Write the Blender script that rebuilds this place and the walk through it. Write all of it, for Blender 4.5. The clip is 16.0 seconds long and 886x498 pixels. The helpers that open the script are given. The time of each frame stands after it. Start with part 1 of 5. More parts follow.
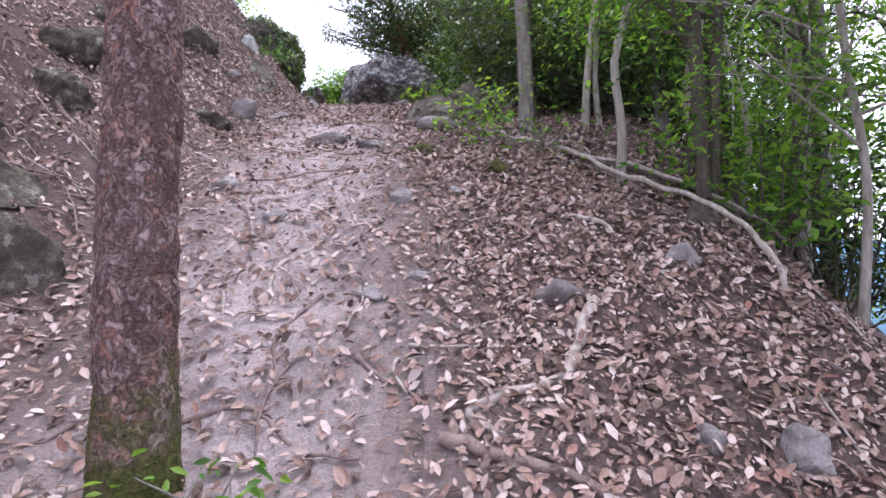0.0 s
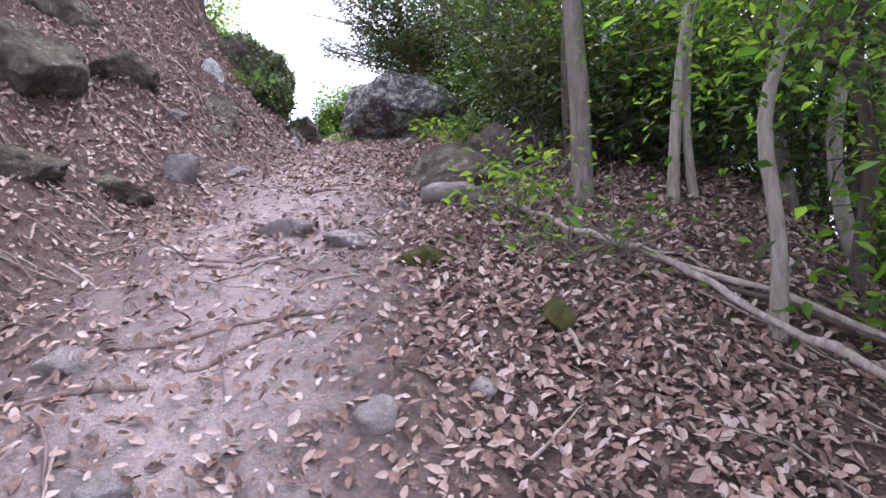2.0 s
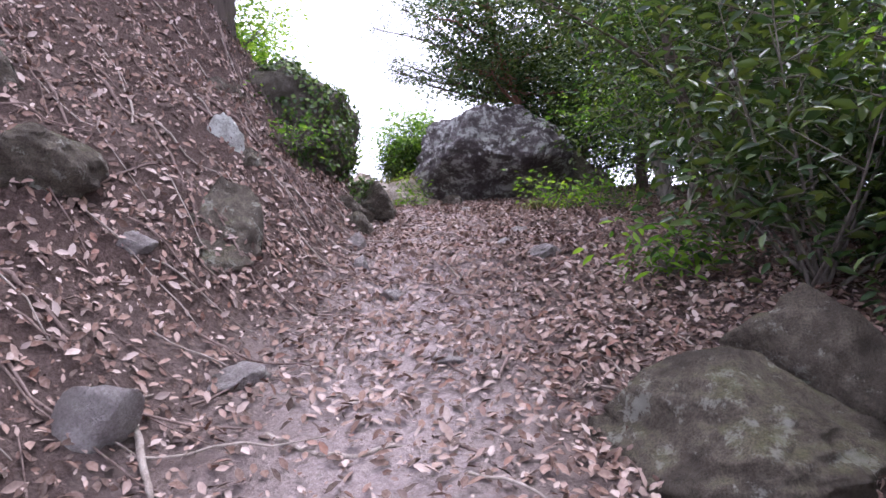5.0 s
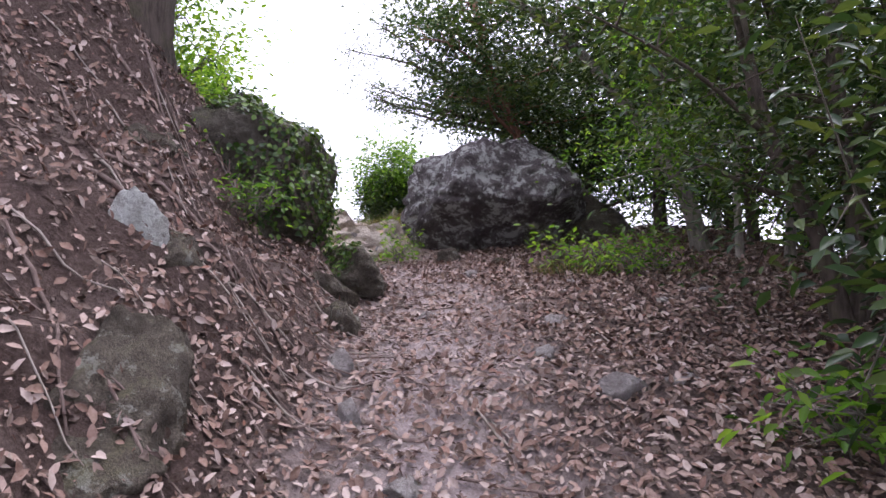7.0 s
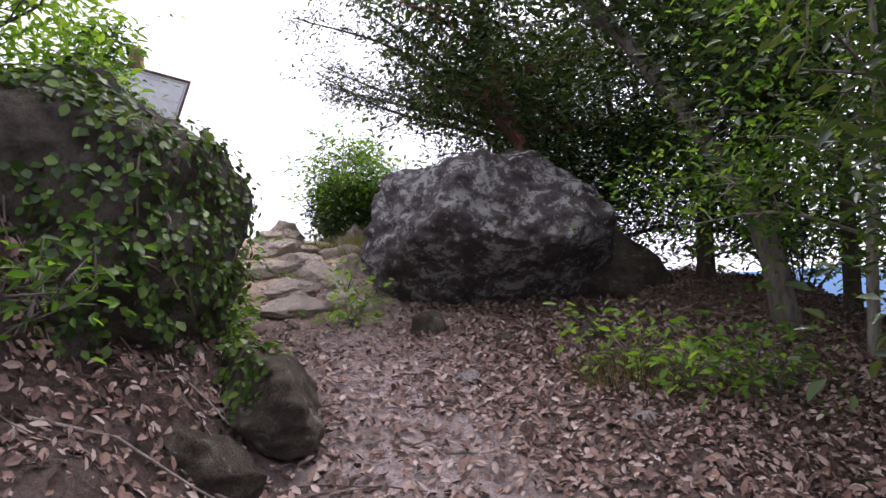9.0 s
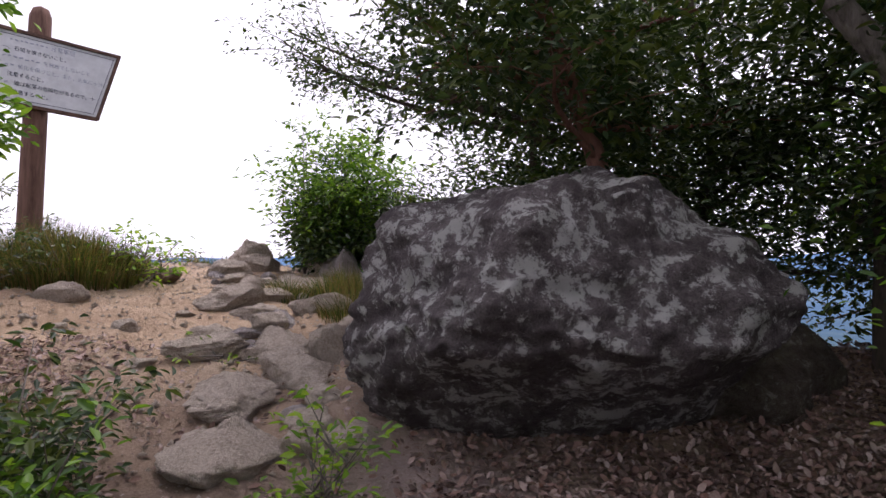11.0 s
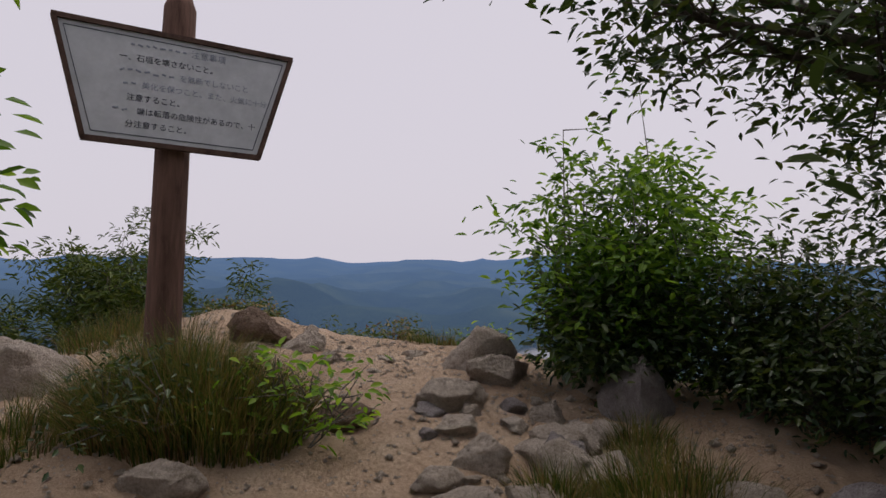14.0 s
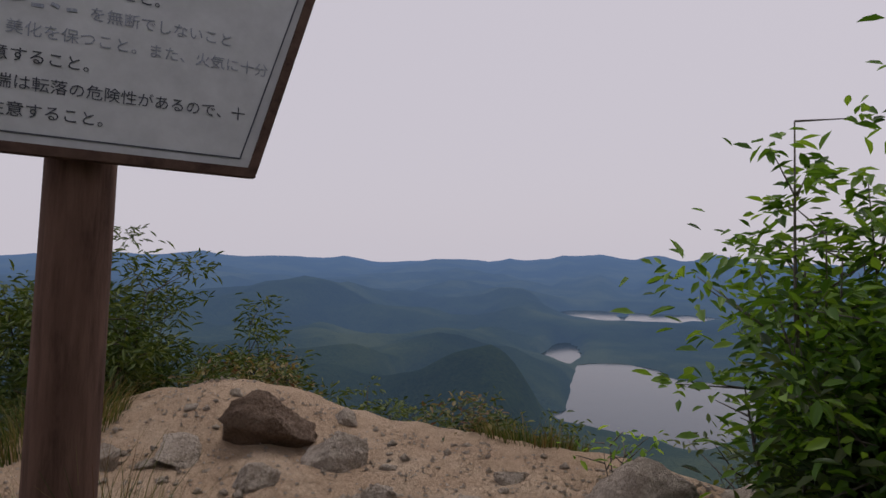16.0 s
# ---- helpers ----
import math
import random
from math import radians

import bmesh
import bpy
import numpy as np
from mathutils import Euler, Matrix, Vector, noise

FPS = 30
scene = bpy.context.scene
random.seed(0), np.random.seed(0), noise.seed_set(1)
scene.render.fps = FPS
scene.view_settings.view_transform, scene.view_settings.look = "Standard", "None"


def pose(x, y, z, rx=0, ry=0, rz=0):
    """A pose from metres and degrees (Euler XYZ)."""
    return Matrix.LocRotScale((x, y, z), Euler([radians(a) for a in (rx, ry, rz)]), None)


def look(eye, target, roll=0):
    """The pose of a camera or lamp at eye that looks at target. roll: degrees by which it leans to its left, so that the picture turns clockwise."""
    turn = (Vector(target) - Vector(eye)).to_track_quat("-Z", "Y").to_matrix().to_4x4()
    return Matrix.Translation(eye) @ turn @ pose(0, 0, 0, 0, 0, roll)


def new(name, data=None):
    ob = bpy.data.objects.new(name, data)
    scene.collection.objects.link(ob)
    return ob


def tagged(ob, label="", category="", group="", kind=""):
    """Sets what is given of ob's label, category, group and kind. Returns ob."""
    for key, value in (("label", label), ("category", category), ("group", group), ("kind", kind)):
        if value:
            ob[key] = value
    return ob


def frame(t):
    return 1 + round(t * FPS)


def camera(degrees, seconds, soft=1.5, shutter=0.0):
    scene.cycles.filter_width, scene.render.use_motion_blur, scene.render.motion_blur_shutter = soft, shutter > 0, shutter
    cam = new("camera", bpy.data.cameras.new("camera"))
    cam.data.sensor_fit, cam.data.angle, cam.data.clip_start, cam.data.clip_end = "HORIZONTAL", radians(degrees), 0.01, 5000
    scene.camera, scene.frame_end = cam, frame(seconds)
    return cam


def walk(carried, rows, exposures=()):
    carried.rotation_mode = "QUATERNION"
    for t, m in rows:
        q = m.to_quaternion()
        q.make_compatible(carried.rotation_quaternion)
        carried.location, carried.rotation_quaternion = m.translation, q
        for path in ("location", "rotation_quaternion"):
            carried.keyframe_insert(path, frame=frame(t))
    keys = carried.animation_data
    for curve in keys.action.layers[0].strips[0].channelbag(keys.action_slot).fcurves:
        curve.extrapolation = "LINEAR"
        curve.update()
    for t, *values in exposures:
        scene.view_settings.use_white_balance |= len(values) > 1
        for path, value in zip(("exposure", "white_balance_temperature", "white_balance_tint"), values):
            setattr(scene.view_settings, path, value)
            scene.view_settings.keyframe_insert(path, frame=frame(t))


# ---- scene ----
cam = camera(68.4, 16.0)
PATH = [
    (0, (0.015, 0.113, 1.475), (0.019, 2.113, 1.47), -1.4),
    (0.5, (0.15, 0.64, 1.65), (0.181, 2.64, 1.648), -1.6),
    (1, (0.059, 1.147, 1.899), (0.065, 3.147, 1.9), -1.6),
    (1.5, (0.061, 1.577, 2.096), (0.055, 3.577, 2.105), -1.7),
    (2, (0.044, 2.068, 2.253), (-0.006, 4.067, 2.267), -1.8),
    (2.5, (-0.109, 2.582, 2.458), (-0.217, 4.579, 2.474), -1.6),
    (3, (-0.085, 3.048, 2.698), (-0.193, 5.045, 2.723), -1.4),
    (3.5, (-0.206, 3.479, 2.846), (-0.326, 5.475, 2.876), -1.5),
    (4, (-0.471, 3.955, 3.056), (-0.617, 5.949, 3.089), -1.3),
    (4.5, (-0.454, 4.441, 3.198), (-0.61, 6.434, 3.232), -1.3),
    (5, (-0.634, 4.838, 3.387), (-0.865, 6.825, 3.428), -1.0),
    (5.2, (-0.724, 4.991, 3.501), (-0.982, 6.974, 3.542), -0.7),
    (7.3, (-1.003, 6.424, 3.998), (-1.144, 8.416, 4.09), -2.2),
    (7.5, (-1.005, 6.634, 4.063), (-1.149, 8.627, 4.156), -2.1),
    (8, (-1.139, 7.232, 4.258), (-1.273, 9.225, 4.352), -1.7),
    (8.2, (-1.171, 7.466, 4.313), (-1.258, 9.462, 4.406), -1.3),
    (10.3, (-1.461, 9.902, 5.0), (-1.482, 11.902, 5.004), -0.2),
    (10.5, (-1.498, 10.171, 5.076), (-1.525, 12.171, 5.079), -0.2),
    (11, (-1.521, 10.689, 5.165), (-1.553, 12.689, 5.178), -0.1),
    (11.5, (-1.542, 11.16, 5.264), (-1.795, 13.143, 5.276), -0.2),
    (12, (-1.647, 11.664, 5.236), (-2.032, 13.626, 5.246), -0.3),
    (12.5, (-1.806, 12.116, 5.497), (-2.32, 14.049, 5.515), -0.0),
    (13, (-2.015, 12.621, 5.646), (-2.64, 14.521, 5.668), -0.1),
    (13.5, (-2.227, 13.145, 5.823), (-2.914, 15.023, 5.844), -0.1),
    (14, (-2.475, 13.597, 5.875), (-3.172, 15.471, 5.896), 0.1),
    (14.5, (-2.723, 14.051, 5.998), (-3.469, 15.907, 6.02), 0.1),
    (15, (-3.085, 14.485, 6.002), (-3.858, 16.329, 6.024), 0.4),
    (15.5, (-3.414, 14.883, 6.074), (-4.199, 16.722, 6.094), 0.6),
    (16, (-3.648, 15.4, 6.245), (-4.424, 17.244, 6.264), 0.5),
]
EXPOSURES = [(0.0, 1.95, 5700, 20), (4.0, 1.95, 5700, 24), (5.2, 1.85, 5750, 24), (8.0, 1.35, 6050, 21), (10.4, 0.95, 6250, 24),
             (12.0, 0.4, 6500, 20), (13.0, -0.15, 6650, 16), (14.0, -0.35, 6650, 16), (16.0, -0.56, 6650, 16)]
walk(cam, [(t, look(eye, target, roll)) for t, eye, target, roll in PATH], EXPOSURES)

# ---- world and sun: bright overcast ----
world = bpy.data.worlds.new("overcast_sky")
scene.world = world
world.use_nodes = True
wn, wl = world.node_tree.nodes, world.node_tree.links
wn.clear()
sky = wn.new("ShaderNodeTexSky")
sky.sky_type, sky.sun_disc = "NISHITA", False
sky.sun_elevation, sky.sun_rotation = radians(58), radians(20)
sky.dust_density, sky.air_density = 4.0, 1.0
dim = wn.new("ShaderNodeMix")
dim.data_type, dim.blend_type = "RGBA", "MULTIPLY"
dim.inputs[0].default_value = 1.0
dim.inputs[7].default_value = (0.06, 0.06, 0.06, 1)
cloud = wn.new("ShaderNodeMix")
cloud.data_type = "RGBA"
cloud.inputs[0].default_value = 0.88
cloud.inputs[7].default_value = (0.90, 0.89, 0.98, 1)
bg = wn.new("ShaderNodeBackground")
bg.inputs[1].default_value = 1.0
wout = wn.new("ShaderNodeOutputWorld")
wl.new(sky.outputs[0], dim.inputs[6])
wl.new(dim.outputs[2], cloud.inputs[6])
wl.new(cloud.outputs[2], bg.inputs[0])
wl.new(bg.outputs[0], wout.inputs[0])
sun = new("sun", bpy.data.lights.new("sun", "SUN"))
sun.data.energy, sun.data.angle, sun.data.color = 1.2, radians(30), (1.0, 0.97, 0.92)
sun.matrix_world = look((0, 0, 50), (-8, -18, 0))

# ---- small tools ----
rng = np.random.default_rng(7)


def lattice(ix, iy, seed):
    h = (ix.astype(np.int64) * 374761393 + iy.astype(np.int64) * 668265263 + seed * 1442695041) & 0xFFFFFFFF
    h = ((h ^ (h >> 13)) * 1274126177) & 0xFFFFFFFF
    return ((h ^ (h >> 16)) & 0xFFFF) / 65535.0


def vnoise(x, y, seed=0):
    """Smooth value noise, -1 to 1."""
    x, y = np.asarray(x, float), np.asarray(y, float)
    ix, iy = np.floor(x), np.floor(y)
    fx, fy = x - ix, y - iy
    fx, fy = fx * fx * (3 - 2 * fx), fy * fy * (3 - 2 * fy)
    a, b = lattice(ix, iy, seed), lattice(ix + 1, iy, seed)
    c, d = lattice(ix, iy + 1, seed), lattice(ix + 1, iy + 1, seed)
    return ((a * (1 - fx) + b * fx) * (1 - fy) + (c * (1 - fx) + d * fx) * fy) * 2 - 1


def fbm(x, y, octaves=4, seed=0):
    total, amp = 0, 1.0
    for k in range(octaves):
        total = total + amp * vnoise(np.asarray(x) * 2 ** k + 13.7 * k, np.asarray(y) * 2 ** k - 7.1 * k, seed + k)
        amp *= 0.5
    return total


def sstep(a, b, v):
    u = np.clip((np.asarray(v, float) - a) / (b - a), 0, 1)
    return u * u * (3 - 2 * u)


def mesh_of(name, verts, faces, mats, smooth=False):
    """verts (n,3) and equal-sided faces (m,k) as arrays."""
    verts, faces = np.asarray(verts, np.float32), np.asarray(faces, np.int32)
    me = bpy.data.meshes.new(name)
    me.vertices.add(len(verts))
    me.vertices.foreach_set("co", verts.ravel())
    k = faces.shape[1]
    me.loops.add(faces.size)
    me.loops.foreach_set("vertex_index", faces.ravel())
    me.polygons.add(len(faces))
    me.polygons.foreach_set("loop_start", np.arange(0, faces.size, k, dtype=np.int32))
    if smooth:
        me.polygons.foreach_set("use_smooth", np.ones(len(faces), bool))
    for m in (mats if isinstance(mats, (list, tuple)) else [mats]):
        me.materials.append(m)
    me.update(calc_edges=True)
    return me


def part(name, data, parent=None, label="", m=None):
    """Links a mesh as one object, under a thing or a part."""
    ob = new(name, data)
    if parent is not None:
        ob.parent = parent
    if m is not None:
        ob.matrix_basis = m
    if label:
        ob["label"] = label
    return ob


def from_bm(name, bm, mat, smooth=False):
    me = bpy.data.meshes.new(name)
    bm.normal_update()
    bm.to_mesh(me)
    bm.free()
    me.materials.append(mat)
    if smooth:
        me.polygons.foreach_set("use_smooth", np.ones(len(me.polygons), bool))
    return me


def thing(name, x, y, z, label, category, group="", kind=""):
    ob = new(name)
    ob.location = (x, y, z)
    return tagged(ob, label, category, group, kind)


def tube(points, radii, sides=8, rough=0.0, seed=0):
    """Verts and quads of a tube along points, with a closed end ring."""
    P = [Vector(p) for p in points]
    n = len(P)
    verts, faces = [], []
    side = Vector((1, 0.13, 0.07))
    for i in range(n):
        d = (P[min(i + 1, n - 1)] - P[max(i - 1, 0)]).normalized()
        u = (side - d * side.dot(d)).normalized()
        w = d.cross(u)
        side = u
        for s in range(sides):
            a = 2 * math.pi * s / sides
            r = radii[i] * (1 + rough * float(vnoise(i * 0.9 + seed * 3.3, s * 1.3, seed)))
            verts.append(P[i] + (u * math.cos(a) + w * math.sin(a)) * r)
    for i in range(n - 1):
        for s in range(sides):
            faces.append((i * sides + s, i * sides + (s + 1) % sides, (i + 1) * sides + (s + 1) % sides, (i + 1) * sides + s))
    top = len(verts)
    verts += [P[-1] + (P[-1] - P[-2]).normalized() * radii[-1] * 0.5] * sides
    for s in range(sides):
        faces.append(((n - 1) * sides + s, (n - 1) * sides + (s + 1) % sides, top + (s + 1) % sides, top + s))
    return [tuple(v) for v in verts], faces


def join_tubes(tubes):
    V, Q = [], []
    for v, f in tubes:
        o = len(V)
        V += v
        Q += [tuple(i + o for i in q) for q in f]
    return V, Q


def curve_pts(points, n):
    """Catmull-Rom through points, n samples."""
    P = [Vector(p) for p in points]
    P = [P[0] * 2 - P[1]] + P + [P[-1] * 2 - P[-2]]
    out = []
    for k in range(n):
        u = k / (n - 1) * (len(P) - 3)
        i = min(int(u), len(P) - 4)
        t = u - i
        a, b, c, d = P[i:i + 4]
        out.append(0.5 * ((2 * b) + (c - a) * t + (2 * a - 5 * b + 4 * c - d) * t * t + (3 * b - a - 3 * c + d) * t ** 3))
    return out


def leaf_arrays(pos, normal, along, size, width=0.42, fold=0.12, curl=0.0):
    """Leaf blades: six corners, folded on the midrib. Arrays of shape (n,3), sizes (n,)."""
    nrm = normal / np.linalg.norm(normal, axis=1, keepdims=True)
    al = along - nrm * np.sum(along * nrm, axis=1, keepdims=True)
    al /= np.linalg.norm(al, axis=1, keepdims=True) + 1e-9
    sd = np.cross(nrm, al)
    s = size[:, None]
    n = len(pos)
    V = np.empty((n, 6, 3), np.float32)
    V[:, 0] = pos
    V[:, 1] = pos + al * s * 0.38 - sd * s * width * 0.5 + nrm * s * fold
    V[:, 2] = pos + al * s * 0.75 - sd * s * width * 0.33 + nrm * s * (fold + curl * 0.5)
    V[:, 3] = pos + al * s + nrm * s * curl
    V[:, 4] = pos + al * s * 0.75 + sd * s * width * 0.33 + nrm * s * (fold + curl * 0.5)
    V[:, 5] = pos + al * s * 0.38 + sd * s * width * 0.5 + nrm * s * fold
    base = (np.arange(n) * 6)[:, None]
    Q = np.concatenate([base + np.array([[0, 1, 2, 3]]), base + np.array([[0, 3, 4, 5]])])
    return V.reshape(-1, 3), Q


# ---- materials ----
def material(name):
    m = bpy.data.materials.new(name)
    m.use_nodes = True
    t = m.node_tree
    return m, t, t.nodes["Principled BSDF"]


def ramp(t, source, stops):
    r = t.nodes.new("ShaderNodeValToRGB")
    while len(r.color_ramp.elements) < len(stops):
        r.color_ramp.elements.new(0.5)
    for e, (p, c) in zip(r.color_ramp.elements, stops):
        e.position, e.color = p, (*c, 1)
    t.links.new(source, r.inputs[0])
    return r.outputs[0]


def tex(t, scale, detail=6, rough=0.6, where="pos", kind="noise", stretch=None):
    g = t.nodes.new("ShaderNodeNewGeometry") if where == "pos" else t.nodes.new("ShaderNodeTexCoord")
    src = g.outputs["Position"] if where == "pos" else g.outputs["Object"]
    if stretch:
        mp = t.nodes.new("ShaderNodeMapping")
        mp.inputs["Scale"].default_value = stretch
        t.links.new(src, mp.inputs[0])
        src = mp.outputs[0]
    if kind == "voronoi":
        n = t.nodes.new("ShaderNodeTexVoronoi")
        n.inputs["Scale"].default_value = scale
        t.links.new(src, n.inputs["Vector"])
        return n.outputs["Distance"]
    n = t.nodes.new("ShaderNodeTexNoise")
    n.inputs["Scale"].default_value, n.inputs["Detail"].default_value, n.inputs["Roughness"].default_value = scale, detail, rough
    t.links.new(src, n.inputs["Vector"])
    return n.outputs["Fac"]


def mix(t, fac, a, b, blend="MIX"):
    n = t.nodes.new("ShaderNodeMix")
    n.data_type, n.blend_type = "RGBA", blend
    for v, i in ((fac, 0), (a, 6), (b, 7)):
        if isinstance(v, (int, float)):
            n.inputs[i].default_value = v
        elif isinstance(v, tuple):
            n.inputs[i].default_value = (*v, 1)
        else:
            t.links.new(v, n.inputs[i])
    return n.outputs[2]


def maths(t, op, a, b=0.0, clamp=False):
    n = t.nodes.new("ShaderNodeMath")
    n.operation, n.use_clamp = op, clamp
    for v, i in ((a, 0), (b, 1)):
        if isinstance(v, (int, float)):
            n.inputs[i].default_value = v
        else:
            t.links.new(v, n.inputs[i])
    return n.outputs[0]


def bump(t, b, heights, distance=0.02, strength=0.8):
    last = None
    for h, d in heights:
        n = t.nodes.new("ShaderNodeBump")
        n.inputs["Strength"].default_value, n.inputs["Distance"].default_value = strength, d
        t.links.new(h, n.inputs["Height"])
        if last:
            t.links.new(last, n.inputs["Normal"])
        last = n.outputs[0]
    t.links.new(last, b.inputs["Normal"])


def soil_material():
    """Trodden earth on the slope, pale sandy granite grit on the summit."""
    m, t, b = material("trail_soil")
    g = t.nodes.new("ShaderNodeNewGeometry")
    sep = t.nodes.new("ShaderNodeSeparateXYZ")
    t.links.new(g.outputs["Position"], sep.inputs[0])
    big, mid, fine = tex(t, 1.3, 5), tex(t, 9, 8, 0.7), tex(t, 70, 6, 0.75)
    soil = ramp(t, big, [(0.3, (0.13, 0.088, 0.082)), (0.5, (0.22, 0.165, 0.152)), (0.7, (0.30, 0.245, 0.23))])
    soil = mix(t, maths(t, "MULTIPLY", mid, 0.8), soil, ramp(t, fine, [(0.3, (0.10, 0.065, 0.055)), (0.65, (0.36, 0.29, 0.26))]))
    sand = ramp(t, tex(t, 2.2, 6), [(0.3, (0.44, 0.29, 0.17)), (0.5, (0.60, 0.42, 0.265)), (0.7, (0.72, 0.555, 0.385))])
    sand = mix(t, 0.45, sand, ramp(t, fine, [(0.3, (0.27, 0.18, 0.12)), (0.7, (0.68, 0.54, 0.42))]))
    where = maths(t, "ADD", sep.outputs[1], maths(t, "MULTIPLY", big, 2.2))
    where = maths(t, "MULTIPLY", maths(t, "SUBTRACT", where, 13.9), 0.42, True)
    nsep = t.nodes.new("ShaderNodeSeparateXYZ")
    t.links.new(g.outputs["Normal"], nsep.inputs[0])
    # dark leaf soil on bank and sides, spread wider to paint in tree shade
    shaded_humus = ramp(t, fine, [(0.3, (0.05, 0.031, 0.026)), (0.5, (0.105, 0.07, 0.06)), (0.7, (0.19, 0.135, 0.118))])
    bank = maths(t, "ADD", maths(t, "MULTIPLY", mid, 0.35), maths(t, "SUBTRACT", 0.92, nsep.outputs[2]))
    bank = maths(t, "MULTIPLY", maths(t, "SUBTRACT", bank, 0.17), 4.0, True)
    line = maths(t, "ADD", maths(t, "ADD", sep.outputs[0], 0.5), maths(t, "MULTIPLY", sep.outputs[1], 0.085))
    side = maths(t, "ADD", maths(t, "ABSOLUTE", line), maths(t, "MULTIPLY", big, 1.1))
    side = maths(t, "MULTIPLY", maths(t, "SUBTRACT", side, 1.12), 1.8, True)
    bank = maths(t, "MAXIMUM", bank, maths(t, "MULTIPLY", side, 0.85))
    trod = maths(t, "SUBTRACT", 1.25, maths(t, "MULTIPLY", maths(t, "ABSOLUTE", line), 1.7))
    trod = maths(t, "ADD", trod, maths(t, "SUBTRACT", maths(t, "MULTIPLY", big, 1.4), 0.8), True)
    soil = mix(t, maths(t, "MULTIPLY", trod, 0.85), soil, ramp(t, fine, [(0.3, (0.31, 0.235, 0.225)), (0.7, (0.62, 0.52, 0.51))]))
    soil = mix(t, bank, soil, shaded_humus)
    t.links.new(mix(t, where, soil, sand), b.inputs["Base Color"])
    b.inputs["Roughness"].default_value = 0.93
    b.inputs["Specular IOR Level"].default_value = 0.2
    bump(t, b, [(mid, 0.09), (fine, 0.014)], strength=1.0)
    return m


def forest_material():
    """Wooded hillsides, bluer with distance: the air's haze is painted in as emission."""
    m, t, b = material("wooded_hills")
    n1, n2, n3 = tex(t, 0.004, 6), tex(t, 0.03, 8, 0.7), tex(t, 0.35, 4, 0.7)
    col = ramp(t, n1, [(0.38, (0.010, 0.022, 0.014)), (0.5, (0.03, 0.05, 0.022)), (0.62, (0.085, 0.105, 0.04))])
    col = mix(t, maths(t, "MULTIPLY", n2, 0.7), col, ramp(t, n3, [(0.3, (0.012, 0.03, 0.016)), (0.7, (0.075, 0.09, 0.03))]))
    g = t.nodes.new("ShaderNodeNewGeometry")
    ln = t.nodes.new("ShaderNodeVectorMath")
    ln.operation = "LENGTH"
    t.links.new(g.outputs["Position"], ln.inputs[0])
    # share of painted haze: base colour fades out, blue glow takes over
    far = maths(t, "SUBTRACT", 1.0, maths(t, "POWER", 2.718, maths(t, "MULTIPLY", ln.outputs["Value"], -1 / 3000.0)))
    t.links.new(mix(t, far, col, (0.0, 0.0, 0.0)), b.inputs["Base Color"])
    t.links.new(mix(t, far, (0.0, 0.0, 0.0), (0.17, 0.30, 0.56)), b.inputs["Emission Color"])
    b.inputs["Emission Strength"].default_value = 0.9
    b.inputs["Roughness"].default_value = 1.0
    b.inputs["Specular IOR Level"].default_value = 0.0
    bump(t, b, [(n2, 6.0), (n3, 1.5)], strength=1.0)
    return m


def rock_material(name, dark, mid, pale, lichen, moss=0.0, lichen_at=0.56, scale=1.0, shade=0.6):
    m, t, b = material(name)
    big, med, fine = tex(t, 2.2 * scale, 6), tex(t, 11 * scale, 8, 0.7), tex(t, 60 * scale, 6, 0.7)
    col = ramp(t, med, [(0.3, dark), (0.5, mid), (0.72, pale)])
    col = mix(t, 0.45, col, ramp(t, fine, [(0.35, tuple(0.6 * c for c in dark)), (0.65, pale)]))
    col = mix(t, ramp(t, big, [(0.38, (shade, shade, shade)), (0.52, (0, 0, 0))]), col, tuple(0.8 * c for c in dark))
    spots = maths(t, "ADD", maths(t, "MULTIPLY", tex(t, 6 * scale, 12, 0.8), 0.7), maths(t, "MULTIPLY", big, 0.3))
    col = mix(t, ramp(t, spots, [(lichen_at, (0, 0, 0)), (lichen_at + 0.035, (0.85, 0.85, 0.85))]), col, lichen)
    g = t.nodes.new("ShaderNodeNewGeometry")
    sep = t.nodes.new("ShaderNodeSeparateXYZ")
    t.links.new(g.outputs["Normal"], sep.inputs[0])
    if moss:
        up = maths(t, "MULTIPLY", maths(t, "ADD", sep.outputs[2], maths(t, "MULTIPLY", med, 1.2)), moss)
        up = maths(t, "SUBTRACT", maths(t, "ADD", up, maths(t, "MULTIPLY", big, 0.8)), 1.12, True)
        col = mix(t, maths(t, "MULTIPLY", up, 2.2, True), col, ramp(t, fine, [(0.3, (0.04, 0.05, 0.012)), (0.7, (0.16, 0.16, 0.05))]))
    t.links.new(col, b.inputs["Base Color"])
    b.inputs["Roughness"].default_value = 0.88
    b.inputs["Specular IOR Level"].default_value = 0.25
    crack = tex(t, 4.5 * scale, kind="voronoi")
    bump(t, b, [(crack, 0.05), (med, 0.12 / scale), (fine, 0.03)], strength=1.0)
    return m


